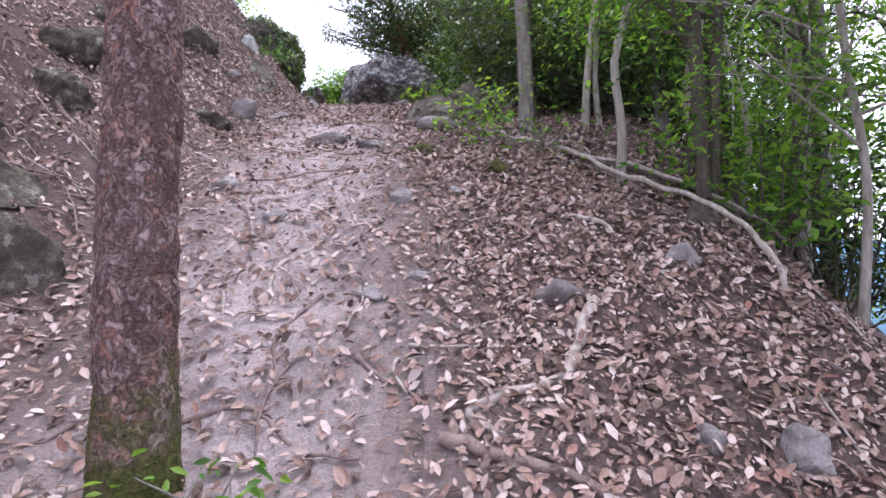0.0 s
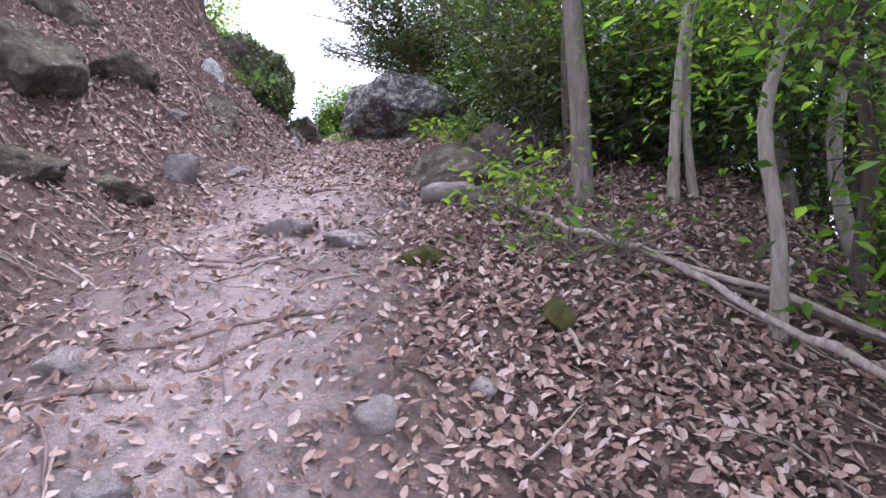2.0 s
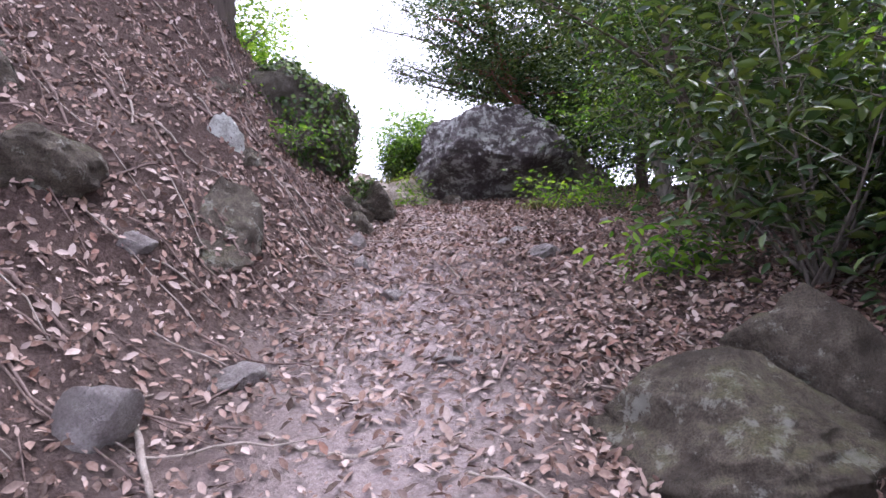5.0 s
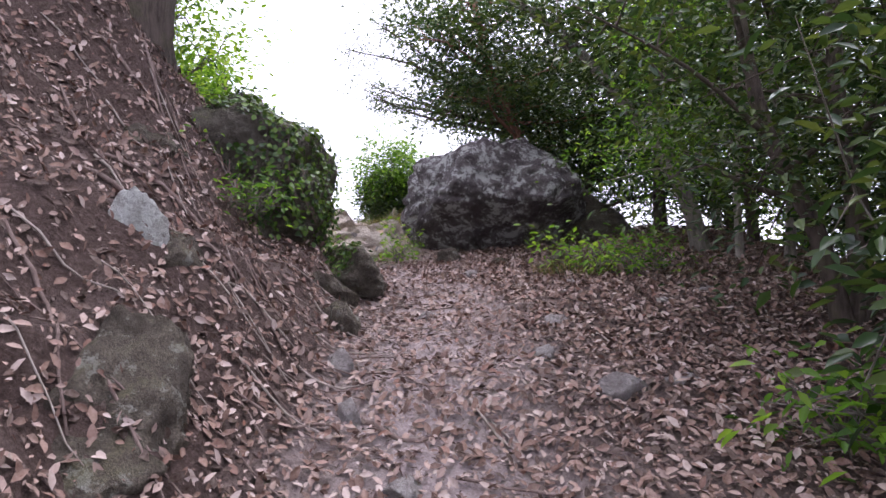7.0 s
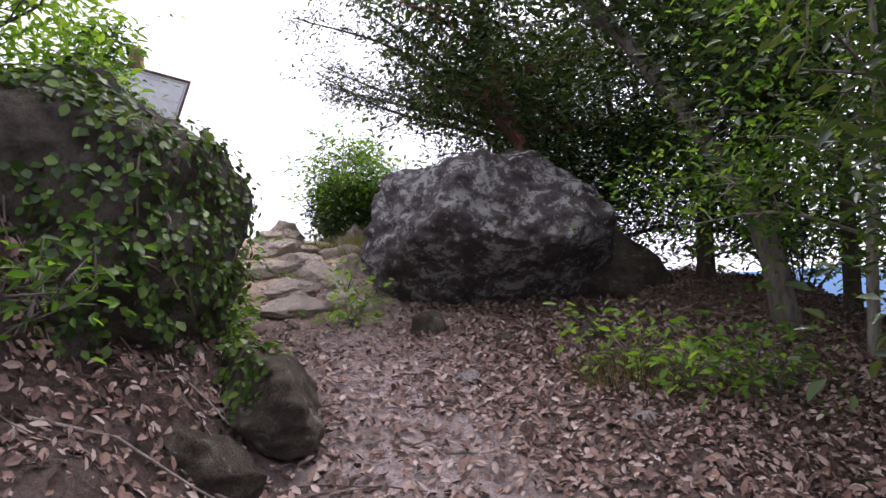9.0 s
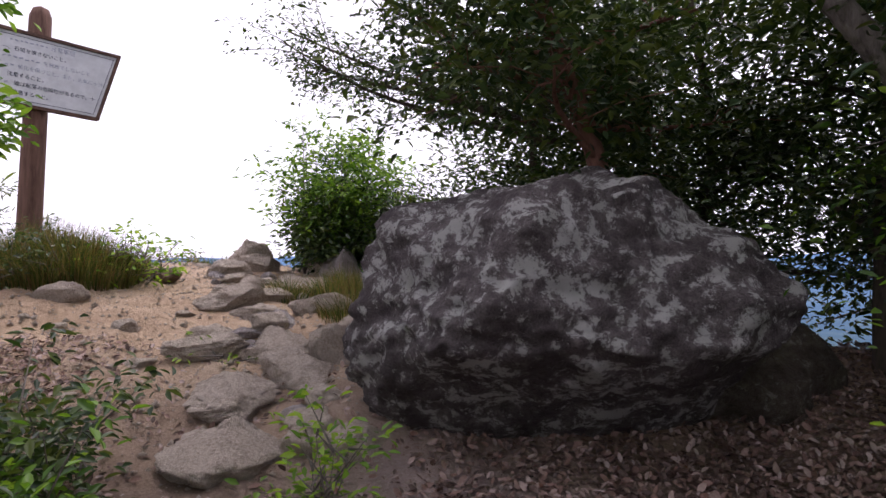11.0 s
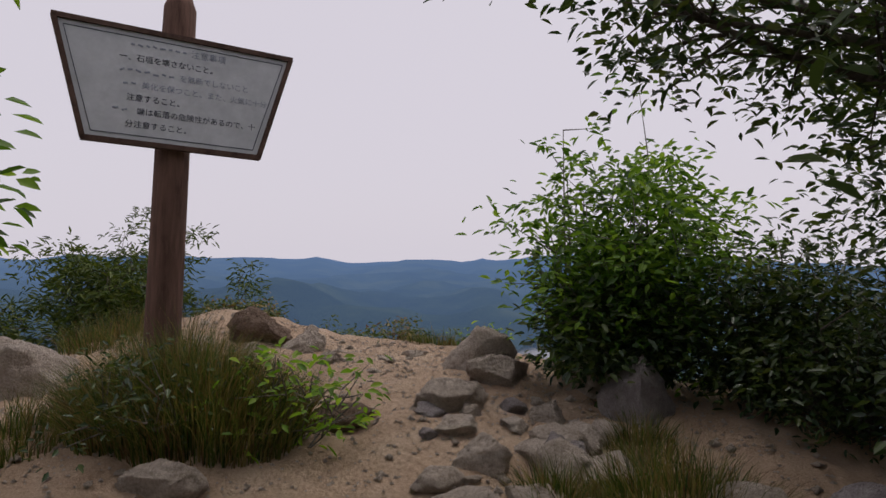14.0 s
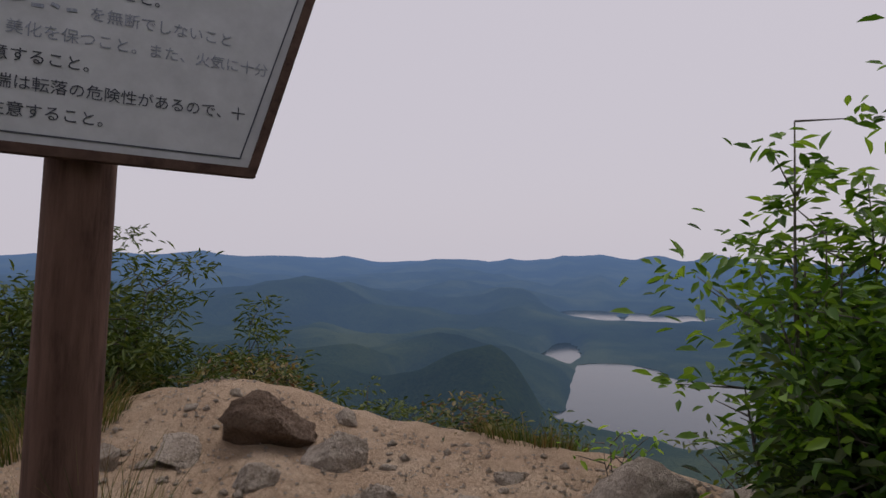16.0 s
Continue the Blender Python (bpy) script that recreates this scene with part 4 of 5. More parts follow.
# the big tree on top of the bank
tree(-3.55, 10.6, [(0.05, 0.0, 0.8), (0.2, 0.05, 1.8), (0.4, 0.1, 4.0)], 0.31, DARK_BARK, GREEN, 7, True, 0.105, "stout dark tree rooted on top of the bank", 91, 10, 1.7, 0.55, 0.7, sides=16, base_z=gz(-3.55, 10.6) - 0.6)
tree(-3.75, 11.4, [(0.1, 0, 0.7), (0.0, 0, 1.5), (0.1, 0.1, 2.2)], 0.035, GREY_BARK, BRIGHT, 7, True, 0.075, "young bright green tree on top of the bank", 92, 11, 0.75, 0.15, 0.4, per=80)
tree(-4.8, 8.2, [(0.1, 0, 1.2), (0.3, 0, 2.5), (0.4, 0, 5)], 0.12, GREY_BARK, GREEN, 7, True, 0.105, "tree on the slope above the bank", 93, 9, 1.5, 0.45, 0.5)
tree(-4.9, 14.55, [(0.0, -0.05, 0.6), (0.08, -0.05, 1.4), (0.1, 0.0, 2.5)], 0.03, GREY_BARK, MAPLE, 9, True, 0.125, "small leafy tree beside the summit path", 94, 12, 0.46, 0.56, 0.4, per=22, puff=0.10)


# ---- shrubs ----
def shrub(name, x, y, w, h, leaf, size, label, seed, stems=9, ends_per=7, per=14, puff=0.12, bark=GREY_BARK, lift=0.0, shape=(1, 1), width=0.42):
    r = random.Random(seed)
    ob = thing(name, x, y, gz(x, y) - 0.03, label, "shrub")
    ends = []
    for k in range(stems):
        a = 6.283 * k / stems + r.uniform(-.3, .3)
        d = r.uniform(0.25, 1.0) * w
        tip = Vector((math.cos(a) * d * shape[0], math.sin(a) * d * shape[1], h * r.uniform(0.45, 1.0) * (1.15 - 0.45 * d / w)))
        L = limb((r.uniform(-.05, .05), r.uniform(-.05, .05), 0), tip, (math.cos(a) * d * .15, math.sin(a) * d * .15, 0), 7)
        tubes = [tube(L, [0.0055 * (1 - 0.75 * j / 6) * (0.5 + h) for j in range(7)], 5)]
        for c in range(ends_per):
            b = L[r.randint(2, 6)]
            e = b + Vector((r.gauss(0, .16), r.gauss(0, .16), r.gauss(.08, .12))) * (0.5 + w)
            tubes.append(tube([b, (b + e) / 2, e], [0.006, 0.004, 0.002], 3))
            if e.z > lift:
                ends.append(e)
        v, f = join_tubes(tubes)
        part("stem", mesh_of("stem", v, f, bark, True), ob)
    part("foliage", spray(ends, puff, per, size, leaf, "foliage", width=width), ob)
    return ob


shrub("maple_shrub", -2.84, 18.6, 0.64, 1.7, MAPLE, 0.085, "bright green leafy shrub at the cliff edge", 1, 30, 10, 36, 0.11, width=0.4)
shrub("maple_shrub", -3.28, 18.62, 0.26, 2.0, MAPLE, 0.085, "tall bright green shoots of the cliff-edge shrub", 2, 8, 6, 18, 0.05, lift=0.7, width=0.4)
shrub("maple_shrub", -2.9, 18.35, 0.42, 1.0, DARK_GREEN, 0.08, "low dense leafy side of the cliff-edge shrub", 61, 18, 8, 40, 0.11)
shrub("dark_shrub", -2.0, 18.2, 0.4, 1.0, DARK_GREEN, 0.07, "dark twiggy shrub between summit rocks", 62, 16, 8, 36, 0.11, DARK_BARK)
shrub("dark_shrub", -1.6, 17.8, 0.5, 0.85, DARK_GREEN, 0.06, "dark twiggy shrub between summit rocks", 3, 18, 9, 26, 0.1, DARK_BARK)
shrub("edge_shrub", -1.5, 18.9, 0.9, 1.6, DARK_GREEN, 0.07, "dark twiggy shrub at the cliff edge", 4, 18, 9, 34, 0.12, DARK_BARK)
shrub("trail_shrub", 0.35, 5.85, 0.32, 0.42, BRIGHT, 0.07, "young green sapling among bare twigs", 5, 9, 5, 5, 0.06)
shrub("trail_shrub", 0.62, 5.1, 0.4, 0.3, GREEN, 0.065, "young green sapling among bare twigs", 6, 10, 4, 3, 0.06)
shrub("hanging_shrub", 0.2, 8.5, 0.24, 0.3, GREEN, 0.075, "broad-leaved evergreen shrub hanging over the trail", 7, 8, 6, 6, 0.08)
shrub("hanging_shrub", 0.85, 8.3, 0.7, 1.8, DARK_GREEN, 0.10, "broad-leaved evergreen shrub hanging over the trail", 8, 15, 10, 16, 0.13)
shrub("edge_fern", -0.15, 11.9, 0.4, 0.25, BRIGHT, 0.07, "low green seedlings on the leafy verge", 9, 8, 5, 8, 0.08)
shrub("edge_fern", 0.3, 11.7, 0.4, 0.22, GREEN, 0.06, "low green seedlings on the leafy verge", 10, 8, 5, 8, 0.08)
shrub("boulder_sprig", -2.05, 13.4, 0.14, 0.36, BRIGHT, 0.06, "leafy sprig at the foot of the boulder", 11, 7, 4, 9, 0.05)
shrub("corner_shrub", -3.0, 12.5, 0.34, 0.5, MAPLE, 0.065, "low leafy shrub at the end of the bank", 12, 14, 8, 20, 0.08)
shrub("corner_shrub", -3.3, 13.1, 0.5, 0.5, DARK_GREEN, 0.07, "low leafy shrub at the end of the bank", 13, 14, 8, 22, 0.08)
shrub("summit_sprig", -4.35, 16.55, 0.3, 0.35, BRIGHT, 0.07, "leafy creeper spilling from the grass clump", 14, 7, 6, 7, 0.06)
shrub("ledge_sprig", -4.15, 19.2, 0.16, 0.25, BRIGHT, 0.06, "small leafy seedling at the cliff edge", 15, 5, 3, 5, 0.04)
shrub("ledge_sprig", -3.0, 14.9, 0.12, 0.1, BRIGHT, 0.05, "small leafy seedling on the sandy path", 16, 4, 3, 5, 0.04)
shrub("clump_shrub", -5.1, 16.4, 0.5, 0.22, DARK_GREEN, 0.05, "low dark leaves in the grass clump", 63, 12, 7, 16, 0.08)


def ivy(host, count, label, seed, keep_if, size=(0.025, 0.055)):
    """Ivy lying on a rock: leaves on its faces, and runners that follow the surface."""
    g = np.random.default_rng(seed)
    me, mw = host.data, host.matrix_basis
    co = np.array([mw @ v.co for v in me.vertices])
    nr = np.array([mw.to_3x3() @ v.normal for v in me.vertices])
    ok = keep_if(co, nr)
    co, nr = co[ok], nr[ok]
    pick = g.integers(0, len(co), count)
    o = co.mean(axis=0)
    ob = thing("ivy", float(o[0]), float(o[1]), float(o[2]), label, "ivy")
    pos = co[pick] - o + nr[pick] * g.uniform(0.005, 0.05, (count, 1)) + g.normal(size=(count, 3)) * 0.012
    V, Q = leaf_arrays(pos, nr[pick] + g.normal(size=pos.shape) * 0.45 + np.array([0, 0, 0.3]), g.normal(size=pos.shape) - np.array([0, 0, 0.6]), g.uniform(*size, count), 0.8, 0.05, -0.1)
    part("foliage", mesh_of("foliage", V, Q, IVY_GREEN), ob)
    for k in range(8):
        at = int(g.integers(0, len(co)))
        pts = []
        for j in range(7):
            pts.append(tuple(co[at] - o + nr[at] * 0.012))
            step = co[at] + np.array([g.normal(0, 0.05), g.normal(0, 0.05), -0.10])
            at = int(np.argmin(((co - step) ** 2).sum(axis=1)))
        pts = [p for j, p in enumerate(pts) if j == 0 or p != pts[j - 1]]
        if len(pts) > 2:
            v, f = tube(pts, [0.005] * len(pts), 5)
            part("runner", mesh_of("runner", v, f, ROOT_BARK, True), ob)


ivy(outcrop, 2600, "green ivy clinging to the rock outcrop", 1,
    lambda c, n: (n[:, 2] > -0.35) & (n[:, 1] < 0.5) & (n[:, 0] > -0.4) & (fbm(c[:, 0] * 2.6 + 0.7 * c[:, 2], c[:, 2] * 2.2 + c[:, 1], 3, 5) + 0.5 * (c[:, 0] + 2.9) > -0.15))
ledge_rock = [ob for ob in bpy.data.objects if ob.name.startswith("bank_rock")][2]
ivy(ledge_rock, 260, "sparse ivy on the mossy rock ledge", 3, lambda c, n: (n[:, 2] > 0.3) & (c[:, 0] < -2.0))
shrub("hanging_sprig", -2.65, 10.3, 0.3, 0.3, GREEN, 0.06, "green seedlings under the rock outcrop", 64, 8, 5, 7, 0.07)
shrub("foot_sprig", -0.62, 1.75, 0.1, 0.18, GREEN, 0.05, "small green seedling at the foot of the pine", 19, 5, 3, 5, 0.04)
for i, (x, y, w, h) in enumerate(((-8.6, 19.4, 0.8, 1.6), (-9.6, 20.6, 0.9, 2.4), (-8.0, 20.6, 0.7, 1.9), (-10.6, 19.2, 1.0, 2.2), (-9.2, 18.2, 0.8, 1.3))):
    shrub("pine_shrub", x, y, w, h, PINE_GREEN, 0.10, "low bushy pine beyond the summit rocks", 30 + i, 18, 13, 48, 0.09, DARK_BARK, width=0.22)
for i, (x, y, w, h) in enumerate(((-7.6, 19.9, .4, .45), (-6.2, 20.1, .4, .3), (-5.4, 20.0, .35, .25), (-4.9, 20.05, .3, .25), (-7.2, 20.1, .3, .35), (-3.3, 19.6, .5, .5))):
    shrub("heath_tuft", x, y, w, h, PINE_GREEN if i % 2 else GRASS, 0.06, "low brownish heath along the cliff edge", 50 + i, 10, 6, 20, 0.06, DARK_BARK)
# extra dark shrubs, added to give the wood's edge its deep shade
for i, (x, y, h) in enumerate(((1.35, 7.4, 1.3), (1.7, 7.9, 1.8), (1.5, 8.6, 1.6), (2.1, 7.2, 1.9), (1.9, 8.9, 1.9), (1.75, 6.9, 1.2), (1.5, 9.2, 1.4), (2.2, 6.4, 1.6))):
    shrub("understorey_shrub", x, y, 0.6, h, DARK_GREEN, 0.085, "dark leafy evergreen undergrowth added to deepen the shade beside the trail", 160 + i, 11, 7, 20, 0.15, DARK_BARK)
for i in range(18):
    y = 4.2 + i * 0.62
    x = float(np.interp(y, [0, 5, 7, 12, 15], [2.1, 2.3, 2.5, 2.3, 2.2])) + wood.uniform(-.15, 1.6)
    shrub("understorey_shrub", x, y, 0.6, 1.0 + wood.random(), DARK_GREEN if i % 3 else GREEN, 0.085, "leafy evergreen undergrowth on the slope", 70 + i, 10, 7, 18, 0.14, DARK_BARK)


# ---- grass ----
def grass(x, y, wx, wy, count, height, label, seed, mat=GRASS, turn=0.0):
    g = np.random.default_rng(seed)
    a, d = g.uniform(0, 6.283, count), np.sqrt(g.uniform(0, 1, count))
    px, py = x + np.cos(a) * d * wx, y + np.sin(a) * d * wy
    pz = ground_height(px, py) - 0.01 + 0.10 * height * (1 - d)
    h = height * g.uniform(0.35, 1.0, count) * (1.1 - 0.4 * d)
    lean = np.stack([np.cos(a) * d, np.sin(a) * d], -1) * 0.55 + g.normal(size=(count, 2)) * 0.22
    w = g.uniform(0.0025, 0.005, count)
    sa = g.uniform(0, 6.283, count)
    side = np.stack([np.cos(sa), np.sin(sa), 0 * sa], -1) * w[:, None]
    V = np.empty((count, 4, 2, 3), np.float32)
    for k, u in enumerate((0, 0.4, 0.75, 1.0)):
        c = np.stack([px + lean[:, 0] * h * u * u, py + lean[:, 1] * h * u * u, pz + h * (u - 0.28 * u * u * np.linalg.norm(lean, axis=1))], -1)
        V[:, k, 0], V[:, k, 1] = c - side * (1 - 0.9 * u), c + side * (1 - 0.9 * u)
    b = (np.arange(count) * 8)[:, None]
    Q = np.concatenate([b + np.array([[2 * k, 2 * k + 1, 2 * k + 3, 2 * k + 2]]) for k in range(3)])
    return tagged(part("grass", mesh_of("grass", V.reshape(-1, 3), Q, mat)), label, "grass", "grass tufts", "stuff")


grass(-5.1, 16.5, 0.75, 0.45, 7500, 0.55, "clump of long green and straw-coloured grass round the signpost", 1)
grass(-5.5, 16.9, 0.4, 0.35, 900, 0.7, "tall thin grass stalks beside the signpost", 2)
grass(-5.9, 16.1, 0.3, 0.3, 700, 0.3, "reddish dry grass on the summit", 3)
grass(-3.0, 16.5, 0.2, 0.16, 600, 0.26, "dry grass tuft between summit rocks", 4)
grass(-2.5, 16.7, 0.45, 0.3, 1300, 0.34, "dry grass tuft between summit rocks", 5)
grass(-2.35, 15.9, 0.25, 0.25, 500, 0.3, "dry grass tuft between summit rocks", 6)
grass(-2.7, 17.4, 0.2, 0.2, 500, 0.25, "dry grass tuft between summit rocks", 7)
grass(-7.7, 18.4, 0.4, 0.5, 900, 0.45, "dry grass at the summit edge", 8)
grass(-4.0, 13.9, 0.3, 0.3, 600, 0.16, "low green grass beside the path", 9)
grass(-4.8, 19.7, 0.4, 0.15, 500, 0.22, "dry grass along the cliff edge", 10)
grass(-0.3, 11.95, 0.35, 0.3, 500, 0.2, "green grass on the leafy verge", 11)

# ---- the notice board ----
sign_wood = bark_material("sign_post_wood", (0.055, 0.03, 0.022), (0.17, 0.10, 0.075), 0, (1, 1, 0.12), 22, 0.006)
frame_wood = bark_material("sign_frame_wood", (0.04, 0.024, 0.018), (0.12, 0.075, 0.058), 0, (1, 1, 1), 14, 0.003)
board_paint = plain_material("board_paint", (0.45, 0.47, 0.48), (0.57, 0.59, 0.60), 0.55, 9, None, 0.002)
ink = plain_material("faded_ink", (0.03, 0.035, 0.05), (0.10, 0.11, 0.14), 0.8, 120)
faint_ink = plain_material("washed_ink", (0.22, 0.25, 0.31), (0.38, 0.41, 0.46), 0.8, 160)

sx, sy, sz = -5.58, 16.82, 4.90
sign = thing("notice_board", sx, sy, sz, "white trapezoid notice board with faded writing on a brown round post", "sign")
sign.rotation_euler = (radians(0), radians(2.6), radians(50))
v, f = tube([(0, 0, -0.4), (0, 0, 0.8), (0, 0, 1.6), (0, 0, 2.2), (0, 0, 2.55), (0, 0, 2.63)], [0.112, 0.108, 0.105, 0.102, 0.098, 0.07], 20, 0.03, 2)
part("post", mesh_of("post", v, f, sign_wood, True), sign, "brown weathered round post")


def slab(w0, w1, h0, h1, y0, y1, skew=0.0, inset=0.0):
    """A trapezoid board: half width w0 below, w1 above, bevelled."""
    bm = bmesh.new()
    vs = []
    for y in (y0, y1):
        vs.append([bm.verts.new((sx_, y, sz_)) for sx_, sz_ in ((-w0, h0), (w0, h0), (w1, h1), (-w1, h1))])
    a, b = vs
    bm.faces.new(a)
    bm.faces.new(b[::-1])
    for k in range(4):
        bm.faces.new((a[k], b[k], b[(k + 1) % 4], a[(k + 1) % 4]))
    bmesh.ops.recalc_face_normals(bm, faces=bm.faces)
    bmesh.ops.bevel(bm, geom=list(bm.edges), offset=0.004, segments=2, affect="EDGES")
    return bm


W0, W1, Z0, Z1 = 0.505, 0.685, 1.64, 2.32
board = part("board", from_bm("board", slab(W0, W1, Z0, Z1, -0.145, -0.112), board_paint), sign, "white painted board with faded writing")


def bar_between(name, x0, z0, x1, z1, wide, y0, y1, mat, parent):
    d = Vector((x1 - x0, 0, z1 - z0))
    n = Vector((-d.z, 0, d.x)).normalized() * wide / 2
    bm = bmesh.new()
    c = [Vector((x0, 0, z0)) - n, Vector((x1, 0, z1)) - n, Vector((x1, 0, z1)) + n, Vector((x0, 0, z0)) + n]
    a = [bm.verts.new((p.x, y0, p.z)) for p in c]
    b = [bm.verts.new((p.x, y1, p.z)) for p in c]
    bm.faces.new(a)
    bm.faces.new(b[::-1])
    for k in range(4):
        bm.faces.new((a[k], b[k], b[(k + 1) % 4], a[(k + 1) % 4]))
    bmesh.ops.recalc_face_normals(bm, faces=bm.faces)
    return part(name, from_bm(name, bm, mat), parent)


for x0, z0, x1, z1, nm in ((-W0 - .012, Z0, W0 + .012, Z0, "frame_rail"), (-W1 - .012, Z1, W1 + .012, Z1, "frame_rail"), (-W0, Z0, -W1, Z1, "frame_stile"), (W0, Z0, W1, Z1, "frame_stile")):
    bar_between(nm, x0, z0, x1, z1, 0.03, -0.164, -0.106, frame_wood, sign)
for k in (0.045,):
    t0, t1 = Z0 + k, Z1 - k
    w0, w1 = W0 - k + 0.006, W1 - k - 0.006
    for x0, z0, x1, z1 in ((-w0, t0, w0, t0), (-w1, t1, w1, t1), (-w0, t0, -w1, t1), (w0, t0, w1, t1)):
        bar_between("border_line", x0, z0, x1, z1, 0.004, -0.1485, -0.1445, ink, board)


def writing(text, x, z, size, mat, name="writing"):
    cu = bpy.data.curves.new(name, "FONT")
    cu.body, cu.size, cu.extrude, cu.resolution_u = text, size, 0.0006, 2
    tmp = new("tmp", cu)
    me = bpy.data.meshes.new_from_object(tmp.evaluated_get(bpy.context.evaluated_depsgraph_get()))
    bpy.data.objects.remove(tmp)
    me.materials.clear()
    me.materials.append(mat)
    me.name = name
    ob = part(name, me, board)
    ob.matrix_basis = pose(x, -0.147, z, 90, 0, 0)
    return ob


LINE = 0.047
writing("注意事項", 0.06, 2.215, LINE * 1.12, faint_ink)
writing("一、石垣を壊さないこと。", -0.34, 2.135, LINE, ink)
writing("を無断でしないこと", 0.0, 2.055, LINE, faint_ink)
writing("美化を保つこと。また、火気に十分", -0.21, 1.975, LINE, faint_ink)
writing("注意すること。", -0.29, 1.895, LINE, ink)
writing("端は転落の危険性があるので、十", -0.23, 1.815, LINE, ink)
writing("分注意すること。", -0.29, 1.735, LINE, ink)
lettering = random.Random(3)
for x0, x1, z in ((-0.28, 0.05, 2.232), (-0.33, -0.03, 2.072), (-0.31, -0.23, 1.992), (-0.36, -0.25, 1.832)):
    x = x0
    while x < x1 - 0.02:
        w = lettering.uniform(0.018, 0.034)
        bar_between("worn_letter", x, z + lettering.uniform(-.008, .008), x + w, z + lettering.uniform(-.008, .008), 0.011, -0.1482, -0.1445, faint_ink, board)
        x += w + 0.018


# ---- roots, log and sticks ----
def lying(points, radius, taper, mat, name, label, category, seed, n=18, sink=0.35, sides=7, over=0.0, group=""):
    """A root or stick that lies along the ground through plan points (x, y) or (x, y, lift)."""
    P = curve_pts([(p[0], p[1], p[2] if len(p) > 2 else 0.0) for p in points], n)
    rr = random.Random(seed)
    pts = []
    for i, p in enumerate(P):
        wob = Vector((rr.gauss(0, .25), rr.gauss(0, .25), 0)) * radius
        x, y = p.x + wob.x, p.y + wob.y
        pts.append((x, y, gz(x, y) + p.z + over + radius * (0.5 - sink) * (1 - taper * i / n)))
    v, f = tube(pts, [max(radius * (1 - taper * i / (n - 1)) * (1 + 0.12 * rr.gauss(0, 1)), 0.0025) for i in range(n)], sides)
    return tagged(part(name, mesh_of(name, v, f, mat, True)), label, category, group)


lying([(0.35, 6.1, .05), (0.62, 5.5, .08), (1.0, 5.0, .07), (1.3, 4.4, .10), (1.55, 3.8, .13), (1.68, 3.45, .06), (1.62, 3.15, 0)], 0.017, 0.0, DEAD_WOOD, "fallen_log",
      "long bleached fallen branch along the trail edge", "log", 1, 40, 0.2, 9)
lying([(1.0, 5.2, .03), (1.5, 4.6, .1), (2.0, 4.0, .2)], 0.018, 0.4, DEAD_WOOD, "fallen_branch", "grey fallen branch on the slope", "branch", 2, 18)
lying([(1.2, 4.9, .03), (1.7, 4.3, .12), (1.9, 3.6, .15)], 0.014, 0.5, DARK_BARK, "fallen_branch", "dark fallen branch on the slope", "branch", 3, 18)
ROOTS = (((0.62, 2.75), (0.5, 2.5), (0.42, 2.3), (0.2, 2.18), (0.08, 2.1), (0.2, 1.98)), ((0.0, 1.98), (0.2, 1.9), (0.4, 1.8), (0.5, 1.72)), ((-0.3, 2.45), (-0.15, 2.3), (-0.08, 2.2)),
    ((-0.4, 4.95), (-0.75, 4.85), (-1.1, 4.9)), ((-0.55, 5.0), (-0.9, 5.15), (-1.2, 5.1)), ((-0.35, 4.7), (-0.6, 4.62), (-1.1, 4.4), (-1.5, 4.42)), ((-0.75, 5.3), (-0.95, 5.05), (-1.05, 4.9)),
    ((-0.6, 4.55), (-0.85, 4.3), (-1.0, 4.35)), ((-1.0, 4.2), (-1.5, 4.1), (-1.8, 4.3)), ((-0.05, 2.75), (0.1, 2.65), (0.25, 2.66)), ((-0.02, 2.6), (0.06, 2.45), (0.08, 2.3)), ((-1.6, 5.6), (-1.2, 5.2), (-0.9, 5.3)),
    ((-1.9, 5.2), (-1.4, 4.9), (-1.25, 5.0)), ((-1.0, 6.1), (-0.85, 6.0), (-0.7, 6.1)), ((-1.1, 6.6), (-0.9, 6.5), (-0.75, 6.55)), ((-1.5, 7.0), (-1.2, 6.85), (-1.0, 6.95)), ((-0.9, 7.0), (-0.75, 6.9)),
    ((-1.75, 9.0), (-1.4, 8.7), (-1.2, 8.75)), ((-1.5, 11.2), (-1.25, 11.05), (-0.9, 11.1)), ((-1.6, 11.55), (-1.3, 11.45), (-1.0, 11.55)), ((-1.65, 10.8), (-1.4, 10.65), (-1.2, 10.7)),
    ((-0.6, 3.4), (-0.75, 3.1), (-0.7, 2.8)), ((-0.5, 2.9), (-0.62, 2.6), (-0.55, 2.3)), ((-1.0, 2.3), (-1.2, 2.05), (-1.5, 2.0)), ((-1.0, 1.9), (-1.3, 1.7), (-1.6, 1.75)), ((-0.9, 2.1), (-0.6, 2.2), (-0.45, 2.05)),
    ((-1.6, 3.4), (-1.35, 3.2), (-1.2, 3.25)), ((-1.9, 3.1), (-1.5, 3.05), (-1.3, 2.8)), ((-0.3, 3.6), (-0.2, 3.4), (-0.22, 3.2)), ((0.5, 3.4), (0.75, 3.2), (0.85, 2.9)), ((0.3, 3.9), (0.42, 3.6), (0.5, 3.45)))
for i, pts in enumerate(ROOTS):
    lying(pts, 0.024 if i < 2 else 0.008 + 0.010 * ((i * 37) % 10) / 10, 0.5, ROOT_BARK if i % 3 else DEAD_WOOD, "tree_root", "exposed brown tree root across the trail", "root", 20 + i, 18, 0.3 if i > 1 else 0.1, 7, group="roots across the trail")
